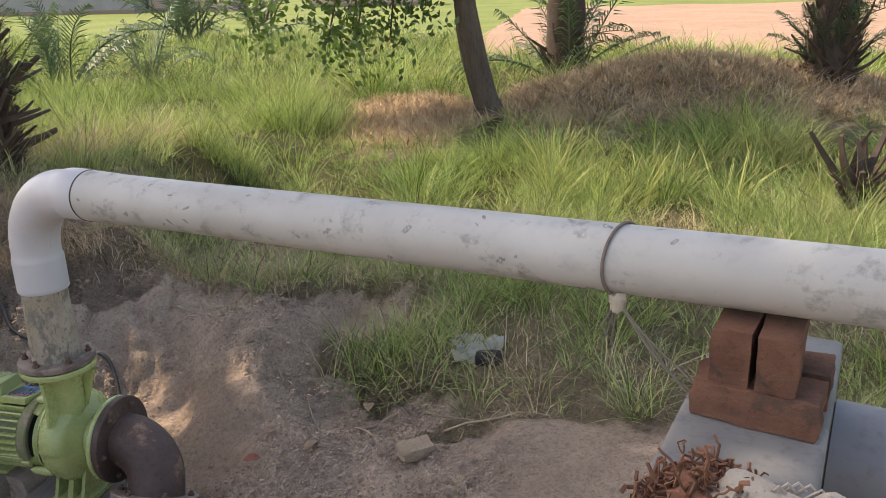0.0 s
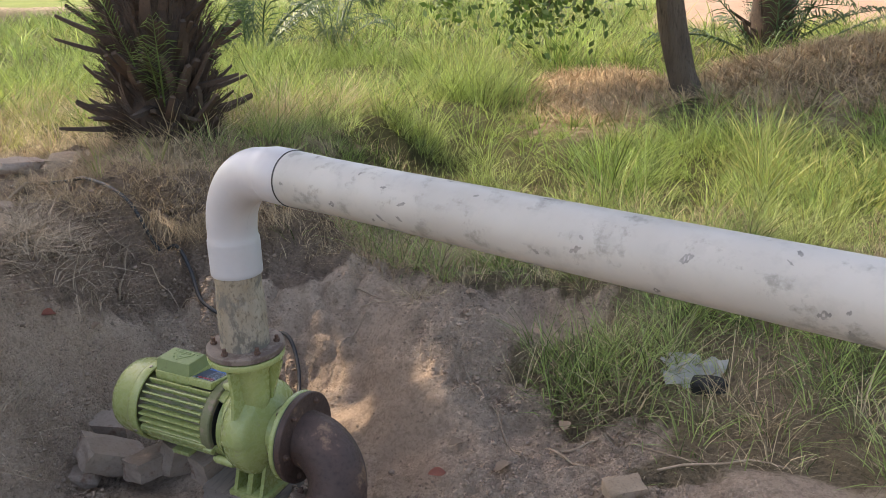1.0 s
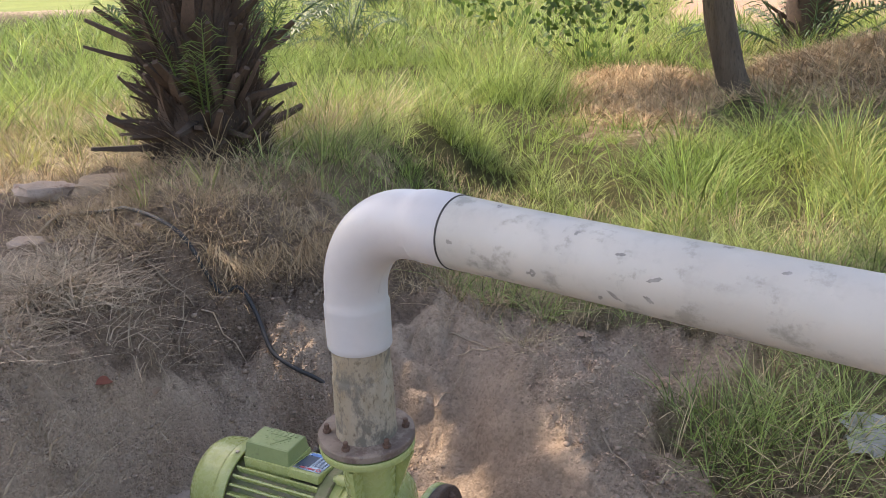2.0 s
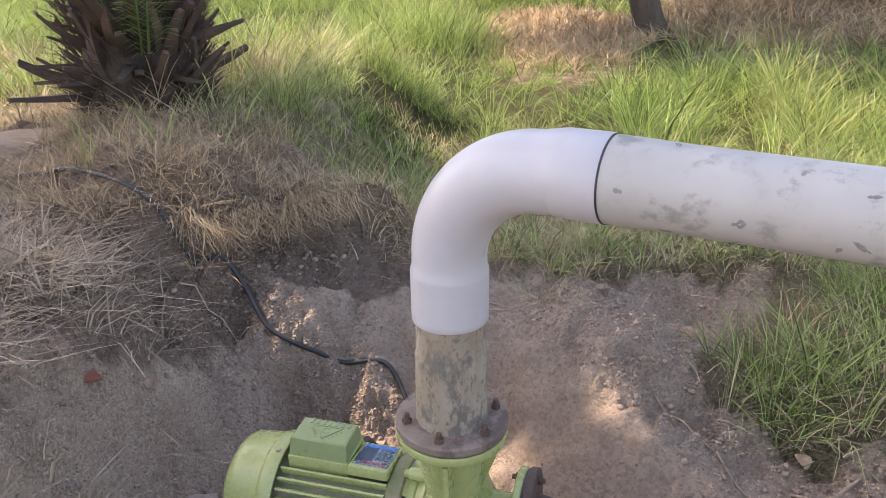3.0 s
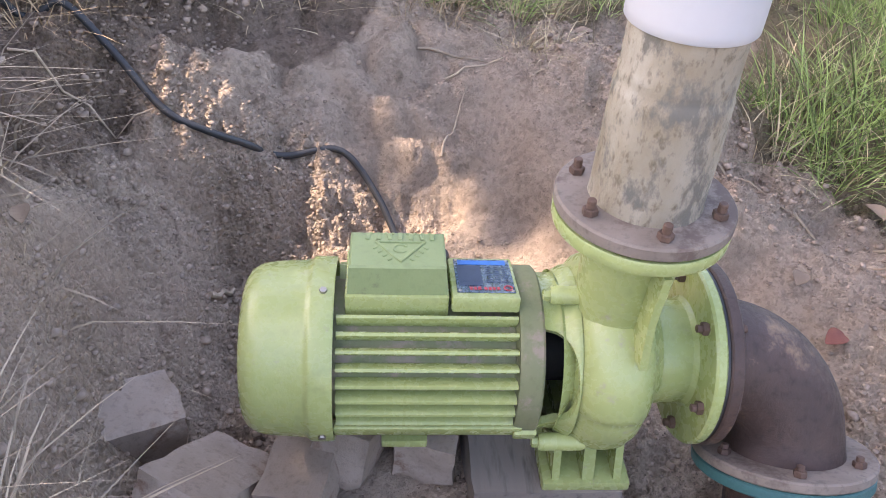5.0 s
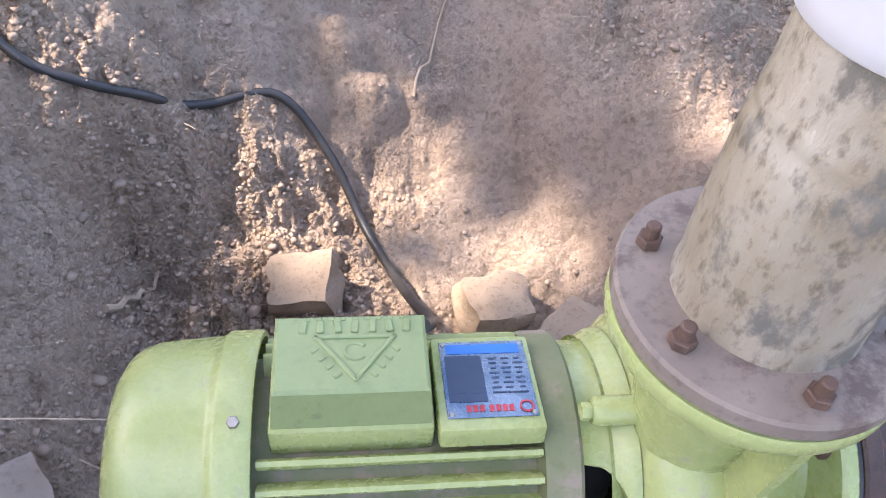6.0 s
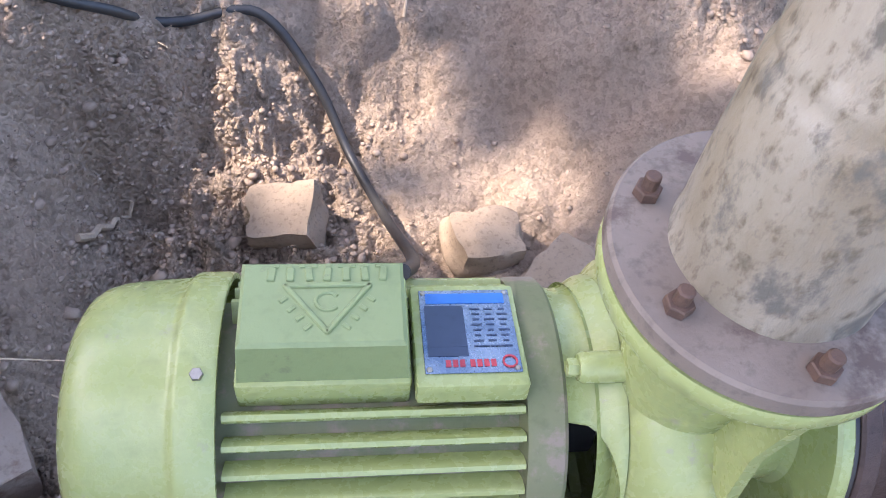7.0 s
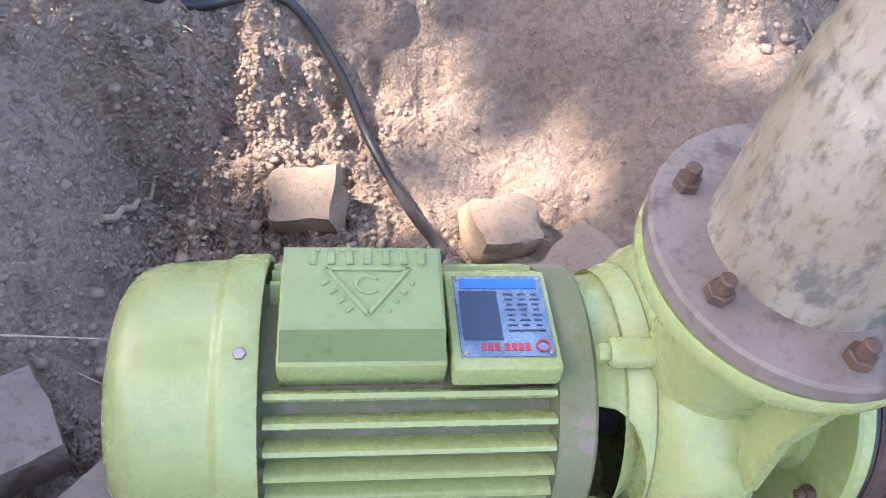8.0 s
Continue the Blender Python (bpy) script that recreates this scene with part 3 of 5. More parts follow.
    # adapter between motor and volute, with its open window
    ad, inner = Shape(), Shape()
    a0, a1, uL = radians(180 + 32), radians(180 + 110), -0.112
    ac, ha = (a0 + a1) / 2, (a1 - a0) / 2

    def rad(u):
        return 0.134 - 0.010 * sm(-0.125, -0.10, u) + 0.014 * sm(-0.088, -0.06, u)

    def strip(angles, lo, hi, rows_=8, dr=0.0):
        vs, fs = [], []
        for a in angles:
            for j in range(rows_ + 1):
                u = lo(a) + (hi(a) - lo(a)) * j / rows_
                r = float(rad(u)) - dr
                vs.append((r * math.cos(a), r * math.sin(a), u))
        w_ = rows_ + 1
        for i in range(len(angles) - 1):
            fs += [(i * w_ + j, (i + 1) * w_ + j, (i + 1) * w_ + j + 1, i * w_ + j + 1) for j in range(rows_)]
        return vs, fs

    hole = lambda a: uL + 0.051 * math.sqrt(max(0.0, 1 - ((a - ac) / ha) ** 2)) ** 0.8
    for dr in (0.0, 0.012):
        ad.add(*strip(np.linspace(a1, a0 + 2 * math.pi, 60), lambda a: uL, lambda a: -0.058, 8, dr))
        ad.add(*strip(np.linspace(a0, a1, 41), hole, lambda a: -0.058, 8, dr))
    lip = []
    for a in np.linspace(a0, a1, 41):
        u = hole(a)
        r = float(rad(u))
        lip += [(r * math.cos(a), r * math.sin(a), u), ((r - 0.012) * math.cos(a), (r - 0.012) * math.sin(a), u)]
    ad.add(lip, [(2 * i, 2 * i + 1, 2 * i + 3, 2 * i + 2) for i in range(40)])
    adapter = part("adapter", ad, M_GREEN, pump, "green adapter housing with an open window", SHAFT)
    # Both inner parts carry the window's inside shade as near-black colour.
    part("shaft_housing", Shape().lathe([(0.05, -0.13), (0.05, -0.06)], 32), M_SHADE, adapter, "shaft housing, black for the shade inside the window")
    part("inner_wall", Shape().lathe([(0.119, -0.1115), (0.119, -0.109), (0.06, -0.108)], 48), M_SHADE, adapter)
    for a in (90 + 12, 90 - 100, 90 + 126, 90 - 160):
        lug = part("lug", Shape().lathe([(0.012, -0.104), (0.0145, -0.100), (0.0145, -0.036), (0.012, -0.030)], 20), M_GREEN, pump, at=SHAFT @ pose(0, 0, 0, 0, 0, 90 + a) @ pose(0.146, 0, 0))
        part("lug_nut", hexagon(0.009, 0.012, -0.114), M_GREEN, lug)

    # volute, discharge neck and suction neck
    vol = Shape()
    n, rows_v = 96, [(-0.085, 0.0), (-0.064, 0.30), (-0.056, 0.62), (-0.040, 0.86), (-0.018, 0.98), (0.004, 1.0), (0.024, 0.95), (0.040, 0.80), (0.050, 0.60), (0.056, 0.35), (0.080, 0.0)]
    vs, fs = [], []
    for i in range(n):
        a = 2 * math.pi * i / n
        grow = 0.010 * ((i / n + 0.25) % 1.0)
        for u, k in rows_v:
            r = 0.092 + (0.066 + grow) * k if 0 < k else (0.13 if u < 0 else 0.088)
            vs.append((r * math.cos(a), r * math.sin(a), u))
    w_ = len(rows_v)
    for i in range(n):
        j = (i + 1) % n
        fs += [(i * w_ + k, j * w_ + k, j * w_ + k + 1, i * w_ + k + 1) for k in range(w_ - 1)]
    volute = part("volute", vol.add(vs, fs), M_GREEN, pump, "rounded green pump volute", SHAFT, angle=60)
    part("neck", Shape().lathe([(0.050, 0.17), (0.060, 0.23), (0.066, 0.28), (0.070, 0.345), (0.078, 0.381), (0.088, 0.396)], 48, UP), M_GREEN, pump)
    part("discharge_flange", Shape().lathe([(0.07, 0.386), (0.114, 0.387), (0.1205, 0.391), (0.122, 0.396), (0.122, 0.409), (0.1205, 0.4115), (0.06, 0.4115)], 72, UP @ pose(0, 0, 0.007)), M_GREEN, pump)
    rib = [(0.0, -0.065, 0.387), (0.0, -0.112, 0.387), (0.0, -0.105, 0.30), (0.0, -0.118, 0.225), (0.0, -0.06, 0.225)]
    for uo, th in ((0.014, 0.011),):
        s = Shape()
        s.add([(uo + th * (k - 0.5) * 1.0, y, z) for k in (0, 1) for _, y, z in rib], [(0, 1, 2, 3, 4), (9, 8, 7, 6, 5)] + [(i, 5 + i, 5 + (i + 1) % 5, (i + 1) % 5) for i in range(5)], UP)
        part("rib", s, M_GREEN, pump, angle=20)
    s = Shape().add([(x, 0.03 + 0.012 * (k - 0.5), z) for k in (0, 1) for x, z in ((0.05, 0.387), (0.115, 0.387), (0.062, 0.24), (0.03, 0.24))],
                    [(0, 1, 2, 3), (7, 6, 5, 4)] + [(i, 4 + i, 4 + (i + 1) % 4, (i + 1) % 4) for i in range(4)], UP)
    part("rib", s, M_GREEN, pump, angle=20)
    part("suction_neck", Shape().lathe([(0.084, 0.05), (0.088, 0.06), (0.086, 0.085), (0.084, 0.128), (0.090, 0.136), (0.147, 0.137), (0.150, 0.141), (0.150, 0.152), (0.147, 0.155), (0.07, 0.155)], 72), M_GREEN, pump, at=SHAFT)
    part("gasket", Shape().lathe([(0.08, 0.1555), (0.1465, 0.1555), (0.1465, 0.1595), (0.08, 0.1595)], 60, None, True), M_RUBBER, pump, "black rubber gasket", SHAFT)
    add_bolts(pump, SHAFT @ pose(0, 0, 0, 180, 0, 0), 6, 0.123, radians(30), -0.137, r=0.0108, h=0.010, shank=0.008)

    # feet under the volute
    part("foot", Shape().box(0.150, 0.22, 0.022, UP @ pose(-0.002, 0.0325, -0.100), 0.004), M_GREEN, pump)
    for off, w2 in ((-0.055, 0.013), (0.0, 0.020), (0.050, 0.013)):
        s = Shape().add([(off + w2 * (k - 0.5), y, z) for k in (0, 1) for y, z in ((-0.07, -0.09), (0.135, -0.09), (0.095, 0.02), (-0.03, 0.02))],
                        [(0, 1, 2, 3), (7, 6, 5, 4)] + [(i, 4 + i, 4 + (i + 1) % 4, (i + 1) % 4) for i in range(4)], UP)
        part("foot_web", s, M_GREEN, pump, angle=20)
    part("motor_foot", Shape().box(0.075, 0.17, 0.016, UP @ pose(-0.31, 0.0425, -0.030), 0.003), M_GREEN, pump)
    return pump


build_pump()


# ---- suction bend below the pump ----
def build_suction():
    bend = thing("suction_bend", "rusty dark iron pipe bend bolted to the pump's suction side", "pipe", pose(0, 0, -BASE, 0, 0, -8))
    part("flange", Shape().lathe([(0.07, 0.160), (0.148, 0.160), (0.151, 0.163), (0.151, 0.178), (0.148, 0.181), (0.092, 0.182), (0.07, 0.182)], 72), M_RUST, bend, "rusty iron flange", SHAFT)
    R, r = 0.150, 0.094
    hang = UP @ pose(0, 0.0325, 0.113, -28, 0, 0)
    path = [(0.17, 0, 0)] + [(0.182 + R * math.sin(t), 0, -R * (1 - math.cos(t))) for t in np.linspace(0, math.pi / 2, 16)] + [(0.182 + R, 0, -R - 0.018)]
    part("bend_pipe", Shape().tube(path, [r + 0.004] + [r] * 15 + [r + 0.002, r + 0.005], 40, hang), M_RUST, bend, "dark rusty bend with flaking scale", angle=50)
    low = hang @ pose(0.182 + R, 0, -R - 0.014)
    part("flange", Shape().lathe([(0.07, -0.018), (0.144, -0.018), (0.147, -0.015), (0.147, -0.003), (0.144, 0.0), (0.08, 0.0)], 64, low), M_FLANGE, bend, "dusty iron flange")
    add_bolts(bend, low, 6, 0.120, radians(15), 0.0, r=0.0108, h=0.010, shank=0.008)
    add_bolts(bend, SHAFT, 6, 0.123, radians(30), 0.181, r=0.0108, h=0.010, shank=0.006)
    pipe = thing("suction_pipe", "teal-flanged suction pipe going down into the earth", "pipe", pose(0, 0, -BASE, 0, 0, -8))
    part("flange", Shape().lathe([(0.08, -0.040), (0.143, -0.040), (0.146, -0.037), (0.146, -0.022), (0.143, -0.0195), (0.08, -0.0195)], 64, low), M_TEAL, pipe, "teal painted flange")
    part("down_pipe", Shape().lathe([(0.088, -0.35), (0.088, -0.04)], 40, low), M_RUST, pipe)


build_suction()

# ---- riser, white elbow, long pipe ----
YAW = radians(-23.7)
WAY = Vector((math.cos(YAW), math.sin(YAW), 0.0225)).normalized()


def build_riser():
    riser = thing("riser_pipe", "weathered yellowed pipe with bolted flange above the pump", "pipe", pose(0, 0, 0.4155))
    m = pose(0, 0, -0.4155)
    part("flange", Shape().lathe([(0.065, 0.4155), (0.1205, 0.4155), (0.1226, 0.418), (0.1226, 0.432), (0.120, 0.4355), (0.075, 0.4362), (0.065, 0.4362)], 72, m @ pose(0, 0, 0.007)), M_FLANGE, riser, "dusty rust-stained iron flange")
    s = Shape()
    prof = [(0.0800, 0.434), (0.0785, 0.440), (0.0765, 0.455), (0.0762, 0.50), (0.0755, 0.56), (0.0752, 0.600), (0.0722, 0.612), (0.0728, 0.622), (0.0712, 0.634), (0.0715, 0.70)]
    n, vs, fs = 64, [], []
    fine = []
    for (r0, h0), (r1, h1) in zip(prof, prof[1:]):
        fine += [(r0 + (r1 - r0) * k / 3, h0 + (h1 - h0) * k / 3) for k in range(3)]
    fine.append(prof[-1])
    for r, h in fine:
        for i in range(n):
            a = 2 * math.pi * i / n
            k = 1 + 0.018 * noise.noise(Vector((math.cos(a) * 2, math.sin(a) * 2, h * 14)))
            vs.append((r * k * math.cos(a), r * k * math.sin(a), h))
    for j in range(len(fine) - 1):
        fs += [(j * n + i, j * n + (i + 1) % n, (j + 1) * n + (i + 1) % n, (j + 1) * n + i) for i in range(n)]
    part("pipe", s.add(vs, fs, m), M_RISER, riser, "yellowed pipe with scraped dark stains", angle=60)
    add_bolts(riser, m, 6, 0.0995, radians(-98.7), 0.4428)
    return riser


build_riser()


def build_elbow():
    el = thing("pipe_elbow", "clean white plastic pipe elbow over the pump", "pipe", pose(0, 0, 0.686))
    m = pose(0, 0, -0.686)
    flat = Vector((WAY.x, WAY.y, 0)).normalized()
    R = 0.205
    path, rad_ = [], []
    for h, r in ((0.686, 0.0775), (0.688, 0.0790), (0.700, 0.0792), (0.790, 0.0792), (0.797, 0.0790), (0.806, 0.0755)):
        path.append(Vector((0, 0, h)))
        rad_.append(r)
    z0 = 0.822
    for t in np.linspace(0.0, 1.0, 26):
        a = t * (math.pi / 2 - 0.02)
        path.append(Vector((0, 0, z0)) + R * (1 - math.cos(a)) * flat + Vector((0, 0, R * math.sin(a))))
        rad_.append(0.0750 + 0.0015 * math.sin(math.pi * t))
    end = path[-1]
    for s, r in ((0.225, 0.0752), (0.232, 0.0775), (0.240, 0.0782), (0.318, 0.0782), (0.320, 0.0770)):
        path.append(Vector((0, 0, 1.027)) + WAY * s)
        rad_.append(r)
    part("bend", Shape().tube(path, rad_, 64, m), M_PVC, el, angle=40)
    seam = [p + (p - Vector((flat.x * R, flat.y * R, z0))).normalized() * -0.0752 for p in path[8:30]]
    part("mould_seam", Shape().tube(seam, 0.0016, 6, m), M_PVC, el)


build_elbow()


def build_long_pipe():
    lp = thing("delivery_pipe", "long off-white plastic pipe with dark scuffs", "pipe", Matrix.Translation(Vector((0, 0, 1.027)) + WAY * 0.30) @ WAY.to_track_quat("Z", "Y").to_matrix().to_4x4())
    prof = [(0.0690, 0.0), (0.0755, 0.018), (0.0762, 0.024), (0.0755, 0.05), (0.0725, 0.16), (0.0708, 0.40), (0.0705, 1.2), (0.0705, 2.2), (0.0705, 3.5), (0.064, 3.5), (0.064, 3.2)]
    part("pipe", Shape().lathe(prof, 72), M_PIPE, lp)
    part("joint_ring", Shape().lathe([(0.0748, 0.0190), (0.0780, 0.0194), (0.0780, 0.0222), (0.0748, 0.0226)], 64, None, True), M_RUBBER, lp, "dark dirty joint line")
    # scrape marks
    rng = random.Random(4)
    for k in range(66):
        h, a = 0.05 + 1.75 * rng.random() ** 1.3, rng.uniform(0, 6.28)
        L, wd = rng.uniform(0.008, 0.030), rng.uniform(0.006, 0.020)
        r = 0.0762 if h < 0.05 else float(np.interp(h, [q[1] for q in prof[3:9]], [q[0] for q in prof[3:9]])) + 0.0004
        vs, skew = [], rng.uniform(-0.7, 0.7)
        for i in range(9):
            t = i / 8
            half = wd * math.sin(math.pi * t) ** 0.6 * rng.uniform(0.3, 1.2) / 2
            for sgn in (-1, 1):
                aa = a + (sgn * half + skew * L * (t - 0.5)) / r
                vs.append((r * math.cos(aa), r * math.sin(aa), h + L * (t - 0.5)))
        part("scuff_mark", Shape().add(vs, [(2 * i, 2 * i + 1, 2 * i + 3, 2 * i + 2) for i in range(8)]), M_SCUFF, lp, "dark scrape mark")
    return lp


M_SCUFF = mat("scuff", (0.17, 0.17, 0.16), (0.30, 0.295, 0.28), 60, 0.7, bump=0)
build_long_pipe()


def on_pipe(s, across=0.0, z=0.0):
    """A place s along the long pipe's axis, across it, and above it."""
    p = Vector((0, 0, 1.027)) + WAY * s
    return p + Vector((-math.sin(YAW), math.cos(YAW), 0)) * across + Vector((0, 0, z))


def build_rope():
    rope = thing("tie_rope", "thin old rope tied round the long white pipe", "rope", Matrix.Translation(on_pipe(1.93, 0, -0.08)))
    m = rope.matrix_basis.inverted()
    loop = [on_pipe(1.93 + 0.018 * math.sin(a), 0.0742 * math.sin(a), 0.0742 * math.cos(a)) for a in np.linspace(0, 2 * math.pi, 40)]
    part("loop", Shape().tube(loop, 0.0036, 8, m), M_BROWNROPE, rope, "dark rope loop")
    knot = on_pipe(1.935, -0.035, -0.082)
    part("knot", Shape().lump((0.03, 0.03, 0.04), 3, m @ Matrix.Translation(knot), 0.5, 0.2, 2), M_ROPE, rope)
    rng = random.Random(8)
    goal = Vector((2.05, -0.62, 0.60))
    for k in range(4):
        g = goal + Vector((rng.uniform(-0.03, 0.03), rng.uniform(-0.03, 0.03), 0))
        pts = [knot.lerp(g, t) + Vector((0, 0, -0.012 * math.sin(math.pi * t))) + Vector((0.004 * math.sin(9 * t + k), 0.004 * math.cos(8 * t + k), 0)) for t in np.linspace(0, 1, 18)]
        part("strand", Shape().tube(pts, 0.0022, 6, m), M_ROPE, rope)
    for k in range(3):
        pts = [knot + Vector((-0.012 * k * t - 0.01 * t, -0.01 * t, -0.09 * t * (1 - 0.2 * k))) for t in np.linspace(0, 1, 6)]
        part("loose_end", Shape().tube(pts, 0.0025, 5, m), M_BROWNROPE, rope)


M_BROWNROPE = mat("dark_rope", (0.13, 0.10, 0.085), (0.20, 0.16, 0.13), 30, 0.9, bump=0.6, bscale=200)
build_rope()

# ---- brick packing and cement pier under the pipe ----
TOWARD = pose(0, 0, 0, 0, 0, -23.7)


def brick_shape(sx, sy, sz, seed):
    return Shape().lump((sx, sy, sz), seed, None, 0.085, 0.90, 3)


def build_pier():
    c = on_pipe(2.22)
    pier = thing("cement_pier", "grey cement-rendered pier below the long pipe", "pier", Matrix.Translation((c.x, c.y, -0.15)) @ TOWARD)
    part("block", Shape().box(0.265, 1.15, 0.965, pose(-0.005, -0.20, 0.4825), 0.015, 3), M_CEMENT, pier)
    for k, (a, b, z, turn, sz, seed) in enumerate(((0.0, -0.062, 0.8535, -3, (0.226, 0.112, 0.074), 1), (0.006, 0.058, 0.8535, 2, (0.226, 0.110, 0.074), 2),
                                             (-0.047, 0.0, 0.9440, 88, (0.215, 0.072, 0.112), 3), (0.030, -0.008, 0.9440, 91, (0.215, 0.073, 0.110), 5))):
        m = Matrix.Translation((c.x, c.y, 0)) @ TOWARD @ pose(a, b, z, 0, 0, turn)
        ob = part("brick", brick_shape(*sz, seed), M_BRICK, None, "", m)
        tagged(ob, ("worn red brick lying flat on the cement pier", "worn red brick on edge packing the pipe")[k > 1], "brick", "bricks under the pipe")
    gp = thing("grey_pipe", "thick grey pipe beside the cement pier", "pipe", Matrix.Translation((c.x, c.y, 0.50)) @ TOWARD)
    part("pipe", Shape().lathe([(0.105, 0.129), (0.115, 0.131), (0.115, 1.6), (0.105, 1.6)], 48, pose(0, 0.14, 0.155) @ ALONG), M_GREYPIPE, gp)


build_pier()


# ---- vegetation and loose matter ----
def strips(name, pos, length, width, lean, material, label, category, curl=0.5, flat=1.0, seed=0, parent=None):
    """Many curved tapering blades in one mesh. pos: n x 3; lean: n x 2, the sideways reach as a share of the length."""
    rng = np.random.default_rng(seed)
    n = len(pos)
    t, wd = np.array([0.0, 0.4, 0.75, 1.0]), np.array([1.0, 0.85, 0.55, 0.0])
    az = rng.uniform(0, 2 * np.pi, n)
    side = np.stack([np.cos(az), np.sin(az), np.zeros(n)], 1)
    reach = np.hypot(lean[:, 0], lean[:, 1])
    rise = np.sqrt(np.clip(1 - np.clip(reach, 0, 0.98) ** 2, 0.02, 1)) * flat
    co = np.zeros((n, 7, 3))
    for j in range(4):
        bend = t[j] ** (1 + curl)
        c = pos + length[:, None] * np.stack([lean[:, 0] * bend, lean[:, 1] * bend, rise * (t[j] - 0.45 * curl * reach * t[j] ** 2)], 1)
        if j < 3:
            co[:, 2 * j] = c - side * (width * wd[j] / 2)[:, None]
            co[:, 2 * j + 1] = c + side * (width * wd[j] / 2)[:, None]
        else:
            co[:, 6] = c
    base = (np.arange(n) * 7)[:, None]
    loops = np.concatenate([base + np.array([0, 1, 3, 2]), base + np.array([2, 3, 5, 4]), base + np.array([4, 5, 6])], 1)
    starts = (np.arange(n) * 11)[:, None] + np.array([0, 4, 8])
    return raw_mesh(name, co.reshape(-1, 3), loops, starts, material, label, category, parent)


def raw_mesh(name, co, loops, starts, material, label, category, parent=None, smooth=True):
    me = bpy.data.meshes.new(name)
    me.vertices.add(len(co))
    me.vertices.foreach_set("co", co.ravel())
    me.loops.add(loops.size)
    me.loops.foreach_set("vertex_index", loops.ravel().astype(np.int32))
    me.polygons.add(starts.size)
    me.polygons.foreach_set("loop_start", starts.ravel().astype(np.int32))
    me.polygons.foreach_set("use_smooth", np.full(starts.size, smooth))
    me.materials.append(material)
    me.update(calc_edges=True)
    ob = new(name, me)
    if parent:
        ob.parent = parent
        return tagged(ob, label)
    return tagged(ob, label, category, kind="stuff")


def scatter(n, x0, x1, y0, y1, keep, seed):
    rng = np.random.default_rng(seed)
    x, y = rng.uniform(x0, x1, n), rng.uniform(y0, y1, n)
    k = rng.random(n) < keep(x, y)
    return x[k], y[k], rng


def grass(name, spots, lo, hi, width, lean, material, label, per=1, spread=0.0, curl=0.5, flat=1.0, tall=0.0):
    """Blades at spots, or tufts of per blades that fan out over spread metres."""
    x, y, rng = spots
    n = len(x)
    big = np.clip(1 + tall * (fuzz(x * 1.3, y * 1.3) * 2 + rng.normal(0, 0.35, n)), 0.35, 2.2)
    cx, cy, big = np.repeat(x, per), np.repeat(y, per), np.repeat(big, per)
    n = len(cx)
    a, r = rng.uniform(0, 2 * np.pi, n), np.sqrt(rng.random(n))
    px, py = cx + spread * big * r * np.cos(a), cy + spread * big * r * np.sin(a)
    reach = lean * (0.25 + 0.75 * r if per > 1 else rng.random(n) ** 0.7)
    a = a + rng.normal(0, 0.5, n)
    L = rng.uniform(lo, hi, n) * big
    pos = np.stack([px, py, land(px, py) - 0.012], 1)
    return strips(name, pos, L, rng.uniform(0.6, 1.3, n) * width, np.stack([reach * np.cos(a), reach * np.sin(a)], 1), material, label, "grass", curl, flat, n)


def clumpy(x, y, s=1.2, t=0.0):
    return np.clip(0.5 + 2.2 * (fuzz(x * s + 3, y * s) + 0.5 * fuzz(x * s * 2.7, y * s * 2.7)) + t, 0, 1)


def turf(x, y):
    k = soil(x, y)
    return ((k == 1) | (k == 5)).astype(float)


def bank_top(x, y):
    return sm(-0.75, -1.15, x) * sm(0.75, 1.05, y)


# short green grass near the pit, with dry litter in it
grass("meadow_grass", scatter(3000, -1.2, 4.4, -0.6, 4.2, lambda x, y: turf(x, y) * clumpy(x, y, 1.5, -0.05) * sm(-1.4, 0.3, x + 0.5 * y), 11), 0.13, 0.36, 0.0044, 0.97, M_GRASS_N,
      "green grass tufts with long thin blades beside the pit", 26, 0.07, tall=0.5)
grass("meadow_grass", scatter(24000, -1.4, 4.4, -0.6, 4.2, lambda x, y: turf(x, y) * (0.25 + 0.5 * clumpy(x, y, 2.2)), 21), 0.05, 0.17, 0.004, 0.95, M_GRASS_N, "short sparse green grass")
# sunlit meadow
grass("meadow_grass", scatter(3900, -7.5, 7.5, 3.0, 10, lambda x, y: turf(x, y) * (0.12 + 0.88 * clumpy(x, y, 0.9) ** 1.3), 12), 0.22, 0.50, 0.0070, 0.95, M_GRASS, "tall sunlit green grass tufts", 30, 0.12, tall=0.85)
grass("yellow_grass", scatter(1500, -7.5, 7.5, 3.0, 12, lambda x, y: turf(x, y) * clumpy(x, y, 0.8, -0.1), 14), 0.18, 0.46, 0.007, 0.97, M_GRASS_Y, "yellow-green grass tufts in the sun", 26, 0.14, tall=0.8)
grass("meadow_grass", scatter(2600, -16, 9, 9.5, 26, lambda x, y: turf(x, y) * (0.3 + 0.7 * clumpy(x, y, 0.5)), 13), 0.25, 0.62, 0.018, 0.9, M_GRASS, "tall tufted grass far behind the pit", 22, 0.28, tall=0.6)
grass("yellow_grass", scatter(1000, -14, 9, 9.5, 24, lambda x, y: turf(x, y) * clumpy(x, y, 0.6, -0.1), 24), 0.25, 0.6, 0.018, 0.95, M_GRASS_Y, "yellowing tall grass", 20, 0.28, tall=0.6)
